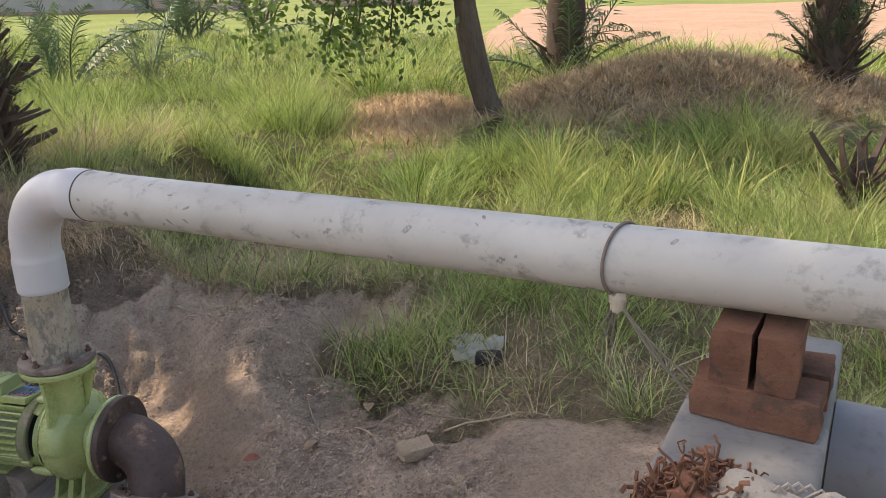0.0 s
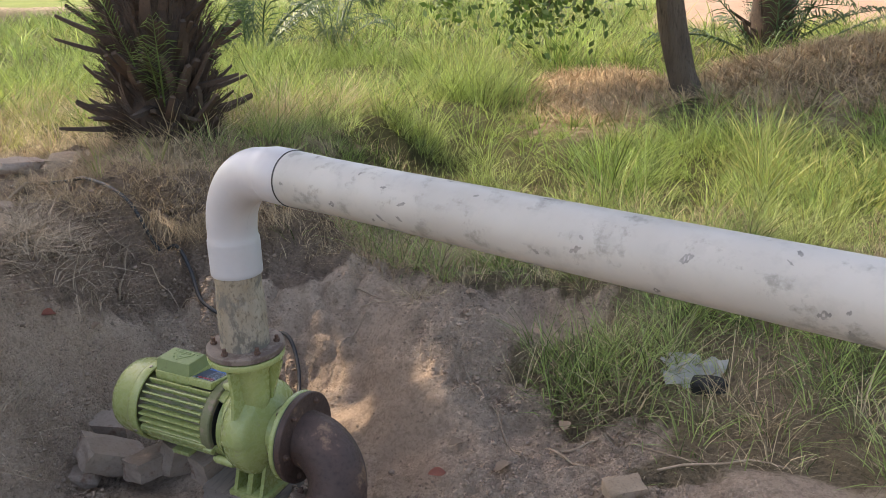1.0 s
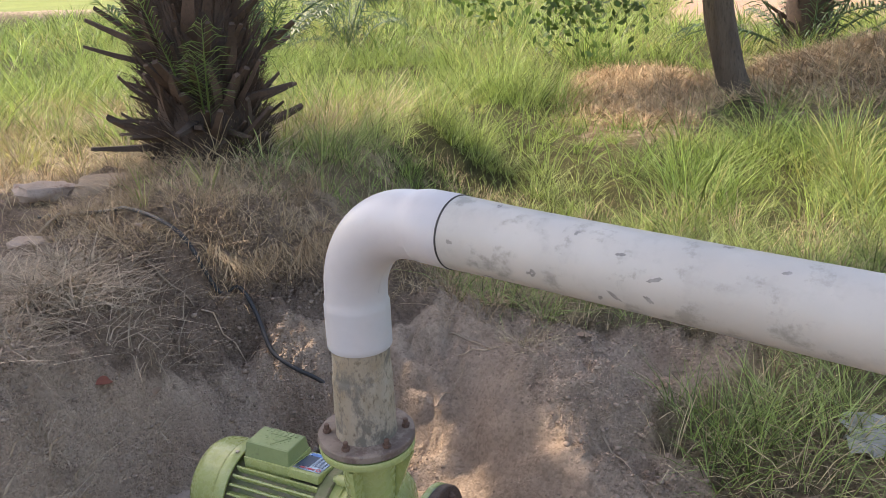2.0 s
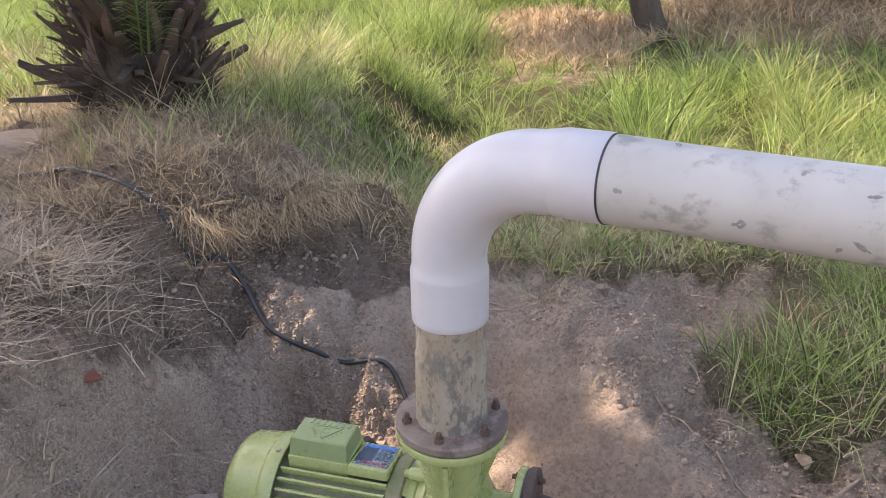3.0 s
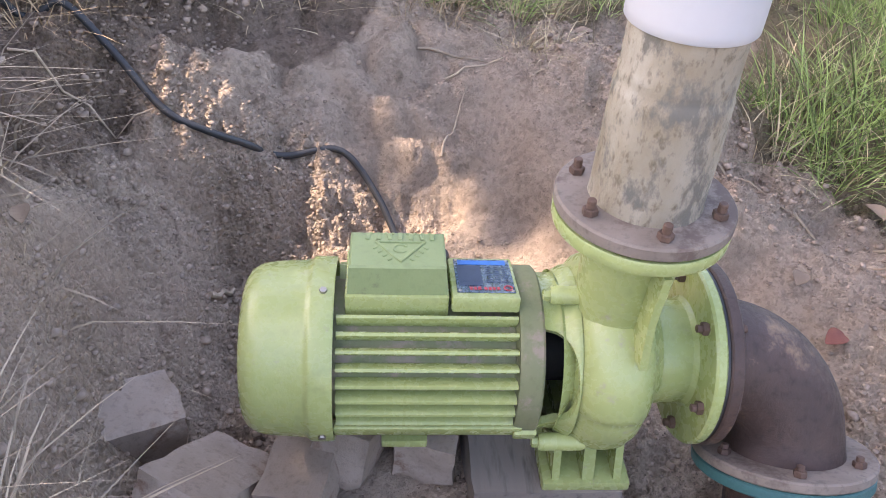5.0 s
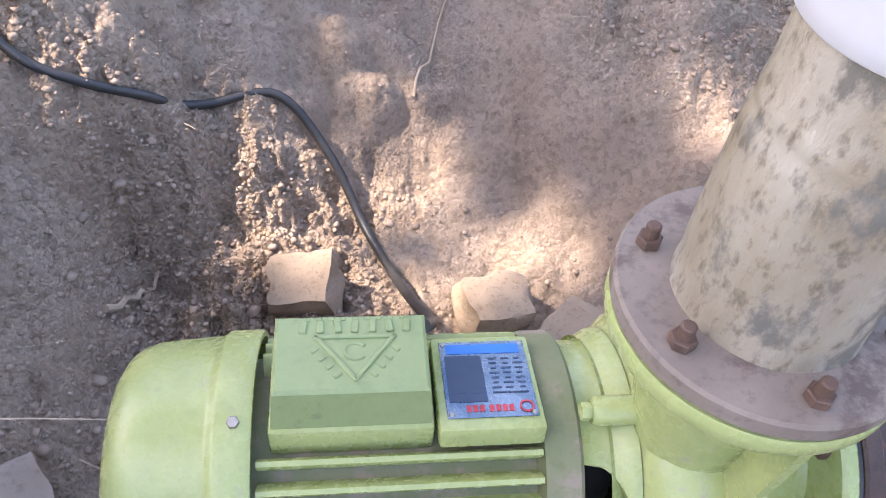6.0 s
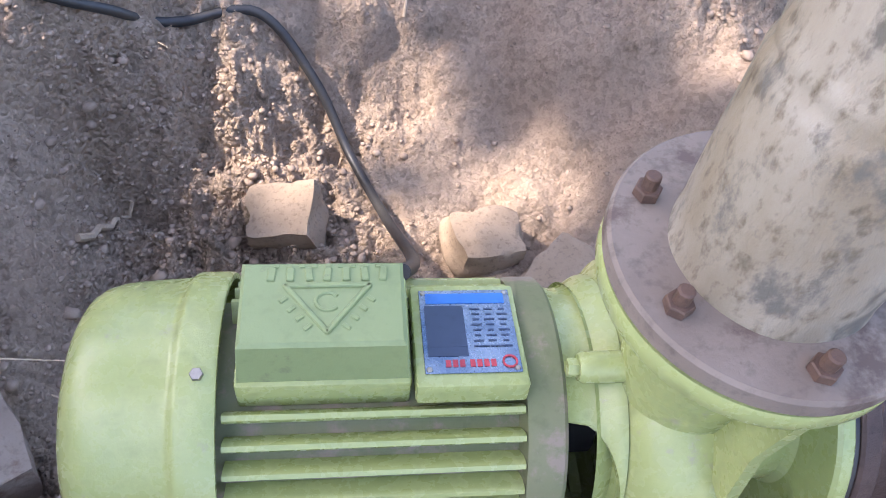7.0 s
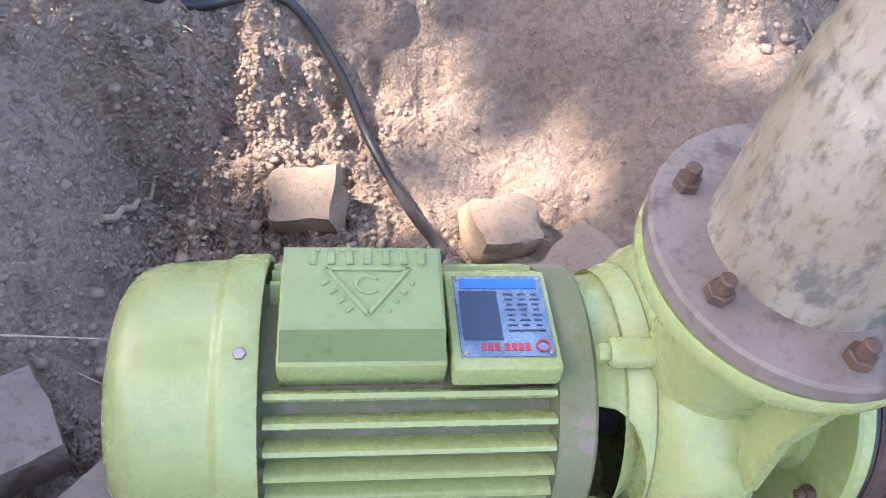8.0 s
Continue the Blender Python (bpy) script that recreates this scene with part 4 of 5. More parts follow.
grass("dry_grass", scatter(900, -5.5, -1.25, 1.7, 5.0, lambda x, y: turf(x, y) * clumpy(x, y, 1.2, 0.1), 28), 0.12, 0.34, 0.005, 0.97, M_STRAW, "pale dry grass behind the palm", 24, 0.10, tall=0.5)
grass("yellow_grass", scatter(500, -5.5, -1.25, 1.9, 5.0, lambda x, y: turf(x, y) * clumpy(x, y, 1.0, 0.0), 29), 0.12, 0.34, 0.005, 0.97, M_GRASS_Y, "yellow-green grass behind the palm", 24, 0.10, tall=0.5)
# a few bright reeds that stand up behind the pipe
grass("reed_grass", scatter(60, 1.7, 5.2, 3.4, 5.2, lambda x, y: turf(x, y), 31), 0.35, 0.62, 0.012, 0.8, M_GRASS_Y, "bright tall reed-like grass", 18, 0.10, tall=0.4)
grass("reed_grass", scatter(30, -1.8, -0.4, 1.2, 2.2, lambda x, y: turf(x, y) * 0 + 0.4, 32), 0.10, 0.22, 0.004, 0.9, M_GRASS, "green grass sprouting on the bank", 16, 0.05)
grass("sprout", (np.array([-1.29, -1.46, 2.95]), np.array([1.38, 1.15, 1.9]), np.random.default_rng(3)), 0.14, 0.30, 0.009, 0.55, M_GRASS_Y, "bright green sprout on the bank", 9, 0.02)
# dry litter
grass("dry_grass", scatter(80000, -2.8, 4.2, -0.8, 3.4, lambda x, y: np.maximum(turf(x, y) * 0.55, np.maximum(0.36 * sm(1.1, 1.6, y), 0.18 * bank_top(x, y))) * clumpy(x, y, 1.9, 0.1), 15), 0.07, 0.24, 0.0032, 0.97, M_STRAW,
      "dry straw-coloured grass litter on the ground", flat=0.55)
grass("dry_grass", scatter(900, -1.9, 0.35, 0.85, 1.75, lambda x, y: bank_top(x, y) + 0.5 * sm(1.15, 1.4, y), 25), 0.12, 0.30, 0.003, 0.98, M_HAYB, "dry brown grass hanging over the edge of the pit", 16, 0.05, curl=1.1, flat=0.7)
grass("dry_roots", scatter(9000, -2.4, -0.8, -0.8, 0.8, lambda x, y: sm(-0.84, -1.05, x) * clumpy(x, y, 2.6, -0.1), 16), 0.05, 0.20, 0.0034, 0.98, M_ROOT, "tangled dry roots and stalks on the bank", flat=0.35)
grass("dry_roots", scatter(1150, -1.8, -0.80, -0.6, 0.75, lambda x, y: clumpy(x, y, 2.1, 0.05) * (x < -0.80 - 0.16 * sm(0.1, 0.45, y)), 26), 0.16, 0.40, 0.005, 0.98, M_ROOT, "wiry dry root tangles", 12, 0.05, curl=1.2, flat=0.5)
grass("dry_grass", (np.array([0.16, 0.22, 0.27, 0.20]), np.array([1.10, 1.06, 1.12, 1.15]), np.random.default_rng(6)), 0.10, 0.24, 0.003, 0.97, M_STRAW, "tuft of dry straw on the slope behind the riser", 36, 0.05, curl=1.0, flat=0.6)
grass("dry_grass", scatter(1500, -0.6, 4.2, -0.5, 3.2, lambda x, y: turf(x, y) * clumpy(x, y, 2.3, 0.0), 37), 0.12, 0.32, 0.0036, 0.97, M_STRAW, "dry bleached blades among the green grass", 14, 0.06, tall=0.4)
grass("straw_bits", scatter(1500, -0.9, 1.3, -0.3, 1.6, lambda x, y: 0.5 + 0 * x, 27), 0.04, 0.14, 0.002, 0.99, M_ROOT, "loose stalks on the bare earth", flat=0.12)


def hanging_fringe(n, seed):
    """Dry stalks and roots that hang down over the brink of the bank."""
    rng = np.random.default_rng(seed)
    x = rng.uniform(-1.08, -0.36, n)
    x = x[rng.random(n) < clumpy(x, 0 * x, 4.0, 0.25)]
    n = len(x)
    y = brink(x) + 0.03 + rng.normal(0, 0.02, n)
    pos = np.stack([x, y, land(x, y + 0.03) + 0.006], 1)
    lean = np.stack([rng.normal(0.15, 0.35, n), -rng.uniform(0.2, 0.6, n)], 1)
    strips("hanging_roots", pos, rng.uniform(0.08, 0.32, n), rng.uniform(0.002, 0.0042, n), lean, M_HAYB, "dry stalks hanging over the brink of the bank", "grass", 0.9, -0.45, seed)


hanging_fringe(1700, 77)
grass("dry_grass", scatter(430, -1.35, -0.3, 0.75, 1.75, lambda x, y: clumpy(x, y, 3.0, 0.1) * (np.abs(y - brink(x) - 0.15) < 0.12), 78), 0.10, 0.26, 0.0034, 0.98, M_HAYB, "matted dry brown grass along the brink", 22, 0.05, curl=0.9, flat=0.6)
grass("dry_grass", scatter(5500, -2.9, -0.9, 0.95, 2.3, lambda x, y: 0.8 * bank_top(x, y) * clumpy(x, y, 2.2, 0.1), 79), 0.07, 0.22, 0.0034, 0.97, M_HAYB, "brown dead grass litter on top of the bank", flat=0.45)
grass("cut_hay", scatter(16000, -1.2, 8, 5.0, 11, lambda x, y: (soil(x, y) == 4) * clumpy(x, y, 1.1), 18), 0.25, 0.6, 0.011, 0.98, M_STRAW, "pale straw on the hay heap", flat=0.4)
grass("cut_hay", scatter(60000, -1.2, 8, 5.0, 11, lambda x, y: (soil(x, y) == 4) * 0.9, 17), 0.25, 0.65, 0.013, 0.98, M_HAYB, "heap of brown cut hay", flat=0.35)


def clods(name, n, region, lo, hi, seed, label):
    """Crumbs of earth, each a squashed rough octahedron."""
    x, y, rng = scatter(n, *region, lambda x, y: np.isin(soil(x, y), (0, 6)) * np.clip(0.06 + 1.1 * crumbly(x, y), 0, 1), seed)
    n = len(x)
    s = lo + (hi - lo) * rng.random(n) ** 4
    unit = np.array([(1, 0, 0), (0, 1, 0), (-1, 0, 0), (0, -1, 0), (0.7, 0.7, 0.6), (-0.7, 0.7, 0.6), (-0.7, -0.7, 0.6), (0.7, -0.7, 0.6), (0, 0, 0.95), (0, 0, -0.6)], float)
    co = unit[None] * s[:, None, None] * rng.uniform(0.65, 1.3, (n, 10, 1))
    a = rng.uniform(0, 6.28, n)
    ca, sa = np.cos(a)[:, None], np.sin(a)[:, None]
    co = np.stack([co[:, :, 0] * ca - co[:, :, 1] * sa, co[:, :, 0] * sa + co[:, :, 1] * ca, co[:, :, 2]], -1)
    co += np.stack([x, y, land(x, y) + 0.15 * s], 1)[:, None]
    tri = np.array([(0, 4, 7), (0, 1, 4), (1, 5, 4), (1, 2, 5), (2, 6, 5), (2, 3, 6), (3, 7, 6), (3, 0, 7), (8, 7, 4), (8, 4, 5), (8, 5, 6), (8, 6, 7), (9, 1, 0), (9, 2, 1), (9, 3, 2), (9, 0, 3)])
    loops = (np.arange(n) * 10)[:, None] + tri.ravel()
    starts = np.arange(n * 16) * 3
    raw_mesh(name, co.reshape(-1, 3), loops, starts, M_CLOD, label, "earth")


clods("earth_crumbs", 46000, (-1.3, 1.3, -0.5, 1.7), 0.0015, 0.0075, 41, "loose crumbs of dry earth")
clods("earth_clods", 3200, (-1.25, 1.0, -0.4, 1.4), 0.003, 0.0135, 42, "small clods of dry earth")


# ---- stones and bricks round the pump ----
def stone(name, label, at, size, material, seed, rough=0.16, blocky=0.6, category="stone", group=""):
    ob = part(name, Shape().lump(size, seed, None, rough, blocky, 3), material, None, "", at, angle=50)
    return tagged(ob, label, category, group)


stone("brick_piece", "pale broken brick half sunk in the earth behind the motor", pose(-0.332, 0.540, -0.142, 14, -14, -18), (0.108, 0.100, 0.080), M_PALE, 1, 0.20, 0.78, "brick")
stone("brick_piece", "sunlit rounded brick piece behind the motor", pose(-0.025, 0.450, -0.150, 5, 4, 4), (0.115, 0.10, 0.075), M_PALE, 7, 0.18, 0.66, "brick")
stone("brick_piece", "flat reddish brick piece beside the volute", pose(0.085, 0.375, -0.165, 0, 8, 40), (0.15, 0.09, 0.045), M_PALE, 3, 0.2, 0.6, "brick")
stone("stone", "grey block of stone beside the motor", pose(-0.765, 0.185, -0.115, 6, 10, 24), (0.15, 0.125, 0.10), M_STONE, 4, 0.10, 0.86)
stone("brick_piece", "dusty brick leaning below the fan cowl", pose(-0.635, 0.030, -0.120, 12, 34, 62), (0.25, 0.14, 0.085), M_STONE, 5, 0.13, 0.88, "brick")
stone("brick_piece", "broken brick wedged under the motor", pose(-0.475, 0.045, -0.130, -8, 6, 70), (0.18, 0.115, 0.075), M_STONE, 6, 0.13, 0.88, "brick")
stone("brick_piece", "brown brick standing under the motor", pose(-0.370, 0.125, -0.125, 5, 14, 60), (0.20, 0.10, 0.115), M_STONE, 7, 0.13, 0.88, "brick")
stone("brick_piece", "dusty brick under the motor's foot", pose(-0.240, 0.120, -0.122, 0, -6, 70), (0.20, 0.11, 0.120), M_STONE, 8, 0.13, 0.88, "brick")
stone("wood_block", "grey weathered block under the pump", pose(-0.06, 0.045, -0.150, 0, 0, -8), (0.26, 0.24, 0.085), M_BLOCKWOOD, 9, 0.05, 0.9, "block")
stone("stone", "small stone at the foot of the bank", pose(-0.70, -0.06, -0.16, 0, 0, 30), (0.11, 0.09, 0.07), M_STONE, 10)
stone("stone", "pale flat stone on the bank", pose(-1.95, 1.55, height(-1.95, 1.55) + 0.02, 4, 0, 15), (0.32, 0.20, 0.09), M_PALE, 11, 0.2, 0.55)
stone("stone", "grey flat stone beside the palm", pose(-2.25, 1.45, height(-2.25, 1.45) + 0.02, 0, 8, 60), (0.26, 0.2, 0.07), M_STONE, 12, 0.25, 0.5)
stone("stone", "buried pale stone on the bank", pose(-1.90, 0.95, height(-1.90, 0.95) + 0.01, 0, 0, 0), (0.16, 0.12, 0.06), M_STONE, 14, 0.25, 0.5)
stone("stone", "pale stone in the grass", pose(1.20, 0.14, height(1.20, 0.14) + 0.015, 0, 0, 30), (0.13, 0.09, 0.05), M_PALE, 13, 0.25, 0.5)


def build_cable():
    way = ((-2.10, 1.22), (-1.677, 1.135), (-1.448, 1.059), (-1.139, 0.930), (-0.994, 0.915), (-0.909, 0.93), (-0.824, 0.89), (-0.722, 0.798), (-0.636, 0.778), (-0.553, 0.803),
           (-0.505, 0.83), (-0.458, 0.845), (-0.337, 0.852), (-0.256, 0.781), (-0.208, 0.675), (-0.175, 0.50), (-0.185, 0.30), (-0.235, 0.155))
    lift = (0.018,) * 9 + (0.008, -0.03, 0.008) + (0.018,) * 3 + (0.04, 0.22, 0.41)
    pts = [Vector((x, y, (height(x, y) + h) if k < 15 else (-0.17 + h))) for k, ((x, y), h) in enumerate(zip(way, lift))]
    fine = []
    for i in range(len(pts) - 1):
        p0, p1, p2, p3 = pts[max(i - 1, 0)], pts[i], pts[i + 1], pts[min(i + 2, len(pts) - 1)]
        for k in range(8):
            t = k / 8
            fine.append(0.5 * (2 * p1 + (p2 - p0) * t + (2 * p0 - 5 * p1 + 4 * p2 - p3) * t * t + (3 * p1 - p0 - 3 * p2 + p3) * t ** 3))
    fine.append(pts[-1])
    ob = part("power_cable", Shape().tube(fine, 0.0085, 12), M_RUBBER)
    tagged(ob, "black rubber power cable lying down the bank to the motor", "cable")


build_cable()


def twig(name, label, x, y, L, r, turn, material, seed, lift=0.004):
    rng = random.Random(seed)
    pts = []
    for k in range(7):
        t = k / 6 - 0.5
        px, py = x + L * t * math.cos(turn) + rng.uniform(-1, 1) * L * 0.03, y + L * t * math.sin(turn) + rng.uniform(-1, 1) * L * 0.03
        pts.append((px, py, height(px, py) + lift + r))
    tagged(part(name, Shape().tube(pts, [r * (1.1 - 0.09 * k) for k in range(7)], 7), material), label, "stick")


M_TWIG = mat("dry_twig", (0.30, 0.22, 0.15), (0.40, 0.31, 0.22), 30, 0.9, bump=0.4, vary=0.25)
twig("stick", "short brown stick on the pit floor", -0.615, 0.600, 0.130, 0.0065, 1.05, M_TWIG, 1)
for k, (x, y, L, r, a) in enumerate(((-0.02, 1.09, 0.20, 0.004, -0.3), (0.03, 1.05, 0.16, 0.003, 0.2), (0.98, 0.35, 0.28, 0.005, -0.9), (1.05, 0.45, 0.22, 0.006, 0.6), (0.78, 0.40, 0.30, 0.0035, -1.0),
                                     (0.62, 0.60, 0.22, 0.003, -0.7), (-0.05, 0.92, 0.15, 0.003, 1.0), (0.30, 1.15, 0.18, 0.003, 0.3), (1.5, 0.30, 0.4, 0.004, 0.1), (1.25, 0.40, 0.35, 0.004, -0.5),
                                     (-1.12, 0.80, 0.20, 0.004, -0.1), (-0.86, 0.78, 0.24, 0.003, 0.0), (-1.9, 1.0, 0.5, 0.010, 0.9), (-0.6, 1.45, 0.35, 0.006, -0.15))):
    twig("twig", "dry twig lying on the earth", x, y, L, r, a, M_TWIG, 20 + k)


def leaf(name, label, x, y, L, material, turn, tilt):
    s = Shape()
    vs = []
    for i in range(7):
        t = i / 6
        w_ = 0.32 * L * math.sin(math.pi * min(1, t * 0.96 + 0.02)) ** 0.8
        z = 0.12 * L * math.sin(math.pi * t)
        vs += [(L * (t - 0.5), -w_, z + 0.25 * w_), (L * (t - 0.5), 0, z), (L * (t - 0.5), w_, z + 0.25 * w_)]
    f = [(3 * i + j, 3 * i + j + 1, 3 * i + 4 + j, 3 * i + 3 + j) for i in range(6) for j in (0, 1)]
    k = len(vs)
    s.add(vs + [(a, b, c - 0.0012) for a, b, c in vs], f + [tuple(k + q for q in reversed(g)) for g in f])
    tagged(part(name, s, material, None, "", pose(x, y, height(x, y) + 0.022, tilt, tilt * 0.6, turn)), label, "leaf")


leaf("fallen_leaf", "fallen red leaf on the earth", 0.585, 0.150, 0.065, M_RED, 20, 8)
leaf("fallen_leaf", "fallen orange-brown leaf on the bank", -0.955, 0.185, 0.060, M_RED, 70, 25)
for k, (x, y) in enumerate(((-1.0, 0.14), (0.60, 0.32), (0.95, 0.55), (-1.30, 0.90), (1.1, 0.7), (0.80, 0.20), (-0.9, 0.35), (0.72, 1.2), (0.4, 1.25))):
    leaf("fallen_leaf", "dry brown leaf on the ground", x, y, 0.05 + 0.01 * (k % 3), M_BROWNLEAF, 47 * k, 10 - 4 * (k % 5))


def build_rag():
    """A torn plastic sheet, and a near-black lump painted in for the dark hole beside it."""
    x, y = 1.39, 0.86
    bag = thing("plastic_sheet", "torn dirty white plastic sheet in the grass", "rubbish", pose(x, y, height(x, y)))
    s, n = Shape(), 15
    vs = []
    for j in range(n):
        for i in range(n):
            a, b = i / (n - 1) - 0.5, j / (n - 1) - 0.5
            z = 0.05 + 0.06 * noise.noise(Vector((a * 4, b * 4, 2))) + 0.03 * noise.noise(Vector((a * 11, b * 9, 5))) - 0.10 * max(0, b * -1.2) ** 1.0
            vs.append((0.22 * a * (1 + 0.3 * noise.noise(Vector((b * 5, 0, 0)))), 0.15 * b, z * 0.75))
    f = [(j * n + i, j * n + i + 1, (j + 1) * n + i + 1, (j + 1) * n + i) for j in range(n - 1) for i in range(n - 1)]
    k = len(vs)
    s.add(vs + [(a, b, c - 0.002) for a, b, c in vs], f + [tuple(k + q for q in reversed(g)) for g in f])
    part("sheet", s, M_PLASTIC, bag)
    # Added lump: its black colour stands for the shade in the hole.
    part("dark_clod", Shape().lump((0.12, 0.08, 0.06), 6, pose(0.06, -0.10, 0.015), 0.4, 0.3, 2), M_SHADE, bag, "near-black lump standing for the dark hole")


build_rag()


# ---- heap of coir and net on the pier ----
def build_heap():
    c = on_pipe(2.22)
    at = Matrix.Translation((c.x, c.y, 0.815)) @ TOWARD
    coir = thing("coir_heap", "tangled brown coconut fibre heap on the pier", "fibre", at @ pose(-0.03, -0.42, 0))
    rng = random.Random(12)
    s = Shape()
    for k in range(420):
        r = 0.10 * math.sqrt(rng.random())
        a = rng.uniform(0, 6.28)
        p = Vector((r * math.cos(a) * 0.9, r * math.sin(a), rng.uniform(0.0, 0.10) * (1 - r / 0.13)))
        pts, d = [p.copy()], Vector((rng.gauss(0, 1), rng.gauss(0, 1), rng.gauss(0, 0.7))).normalized()
        for j in range(6):
            d = (d + 0.9 * Vector((rng.gauss(0, 1), rng.gauss(0, 1), rng.gauss(0, 1)))).normalized()
            p = p + d * 0.012
            p.z = max(p.z, 0.003)
            pts.append(p.copy())
        s.tube(pts, rng.uniform(0.0015, 0.004), 5)
    part("fibre", s, M_COIR, coir)
    part("core", Shape().lump((0.11, 0.12, 0.07), 9, pose(0, 0, 0.022), 0.5, 0.2, 3), M_COIR, coir)
    net = thing("fishing_net", "bundle of pale knotted net on the pier", "net", at @ pose(0.10, -0.50, 0))
    part("folded_net", Shape().lump((0.22, 0.22, 0.10), 4, pose(0.02, 0, 0.035), 0.55, 0.2, 4), M_NET, net)
    for q in range(2):
        s = Shape()
        for k in range(46):
            a = k / 46 * 6.28
            r0 = 0.105 + 0.025 * q + 0.012 * math.sin(5 * a)
            s.tube([(r0 * math.cos(a + 0.10 * j) + 0.02, r0 * math.sin(a + 0.10 * j), 0.020 + 0.05 * (1 - q) + 0.012 * math.sin(1.57 * j)) for j in range(4)], 0.0025, 5)
        part("net_edge", s, M_NET, net)


build_heap()


# ---- palms, trees, bushes ----
def frond_mesh(L, droop, seed, leaflet=0.22):
    rng = np.random.default_rng(seed)
    n = 26
    t = np.linspace(0, 1, n)
    spine = np.stack([L * t * math.cos(0.5), 0 * t, L * (0.9 * t - droop * t * t)], 1)
    s = Shape().tube([tuple(p) for p in spine], [0.012 * L * (1 - 0.8 * q) for q in t], 5)
    for i in range(4, n):
        for sg in (-1, 1):
            ln = leaflet * L * math.sin(math.pi * (0.12 + 0.80 * t[i])) * rng.uniform(0.8, 1.15)
            p = Vector(spine[i])
            d = Vector((0.75 + rng.normal(0, 0.08), sg * 0.75, 0.30 + rng.normal(0, 0.15))).normalized()
            w_ = Vector((0.010 * L, 0, 0.004 * L))
            q = p + d * ln
            mid = p + d * ln * 0.5 + Vector((0, 0, 0.02 * L))
            s.add([p - w_ * 0.5, p + w_ * 0.5, mid + w_ * 0.7, mid - w_ * 0.7, q - Vector((0, 0, 0.05 * L))], [(0, 1, 2, 3), (3, 2, 4)])
    return s


def palm_bush(name, label, x, y, L, n, seed, up=0.5):
    bush = thing(name, label, "palm", pose(x, y, height(x, y) - 0.03))
    rng = random.Random(seed)
    kinds = [part("frond", frond_mesh(L, d, seed + k), M_FROND, bush, "", angle=20) for k, d in enumerate((0.25, 0.45, 0.7))]
    for k in range(n):
        src = kinds[k % 3]
        m = pose(rng.uniform(-0.12, 0.12) * L, rng.uniform(-0.12, 0.12) * L, 0, 0, 0, k * 137.5) @ pose(0, 0, 0, 0, rng.uniform(-55, 10) * up, 0) @ Matrix.Scale(rng.uniform(0.65, 1.1), 4)
        ob = src if k < 3 else new("frond", src.data)
        ob.parent, ob.matrix_basis = bush, m
    return bush


def stub_mesh(L, w_, curve):
    vs, n = [], 6
    for i in range(n):
        t = i / (n - 1)
        k = w_ * (1 - 0.62 * t)
        for a, b in ((-1, -0.25), (1, -0.25), (0.75, 0.3), (-0.75, 0.3)):
            vs.append((L * t, a * k / 2, b * k + curve * L * t * t))
    f = [(4 * i + j, 4 * i + (j + 1) % 4, 4 * i + 4 + (j + 1) % 4, 4 * i + 4 + j) for i in range(n - 1) for j in range(4)]
    return Shape().add(vs, f + [(3, 2, 1, 0), (4 * n - 4, 4 * n - 3, 4 * n - 2, 4 * n - 1)])


def stubby_palm(name, label, x, y, r, h, n, reach, seed, green=6):
    palm = thing(name, label, "palm", pose(x, y, height(x, y) - 0.05))
    rng = random.Random(seed)
    prof = [(r * 1.25, 0.0), (r * 1.2, 0.12)] + [(r * (1.0 + 0.05 * (k % 2)), 0.12 + (h - 0.12) * k / 14) for k in range(1, 15)]
    part("trunk", Shape().lathe(prof, 24), M_STUB, palm, "dark scaly palm trunk")
    kinds = [part("stub", stub_mesh(reach * q, 0.085 - 0.045 * (q - 0.7), c), M_STUB, palm, "cut frond stub") for q, c in ((0.7, 0.15), (1.0, 0.4), (1.25, 0.05))]
    for k in range(n):
        z = 0.03 + min(h, 0.85) * (k / n) ** 1.1
        tilt = -6 - 62 * (k / n) + rng.uniform(-30, 26)
        m = pose(0, 0, z, 0, 0, k * 137.5 + rng.uniform(-12, 12)) @ pose(r * 0.8, 0, 0, rng.uniform(-30, 30), tilt, rng.uniform(-18, 18)) @ Matrix.Scale(rng.uniform(0.45, 1.3), 4)
        src = kinds[k % 3]
        ob = src if k < 3 else new("stub", src.data)
        ob.parent, ob.matrix_basis = palm, m
    g = np.random.default_rng(seed)
    k = 14 * n
    a, z = g.uniform(0, 6.283, k), g.random(k) ** 1.5 * min(h, 1.1)
    rr = r * g.uniform(0.9, 1.5, k)
    strips("fibre", np.stack([rr * np.cos(a), rr * np.sin(a), z], 1), g.uniform(0.06, 0.24, k), np.full(k, 0.006), np.stack([np.cos(a), np.sin(a)], 1) * g.uniform(0.3, 0.97, k)[:, None], M_STUB, "dark frayed fibre", "palm", 0.8, 0.8, seed, palm)
    blades = [part("frond", frond_mesh(0.62, d, seed + 40 + q, 0.34), M_FRONDG, palm, "green palm frond", angle=20) for q, d in enumerate((0.10, 0.30))] if green else []
    for k in range(green):
        m = pose(0, 0, rng.uniform(0.15, 0.6), 0, 0, k * 360 / green + rng.uniform(-25, 25)) @ pose(r * 0.9, 0, 0, 0, rng.uniform(-40, -5), 0) @ Matrix.Scale(rng.uniform(0.75, 1.25), 4)
        ob = blades[k] if k < 2 else new("frond", blades[k % 2].data)
        ob.parent, ob.matrix_basis = palm, m
        ob["label"] = "green palm frond"
    return palm


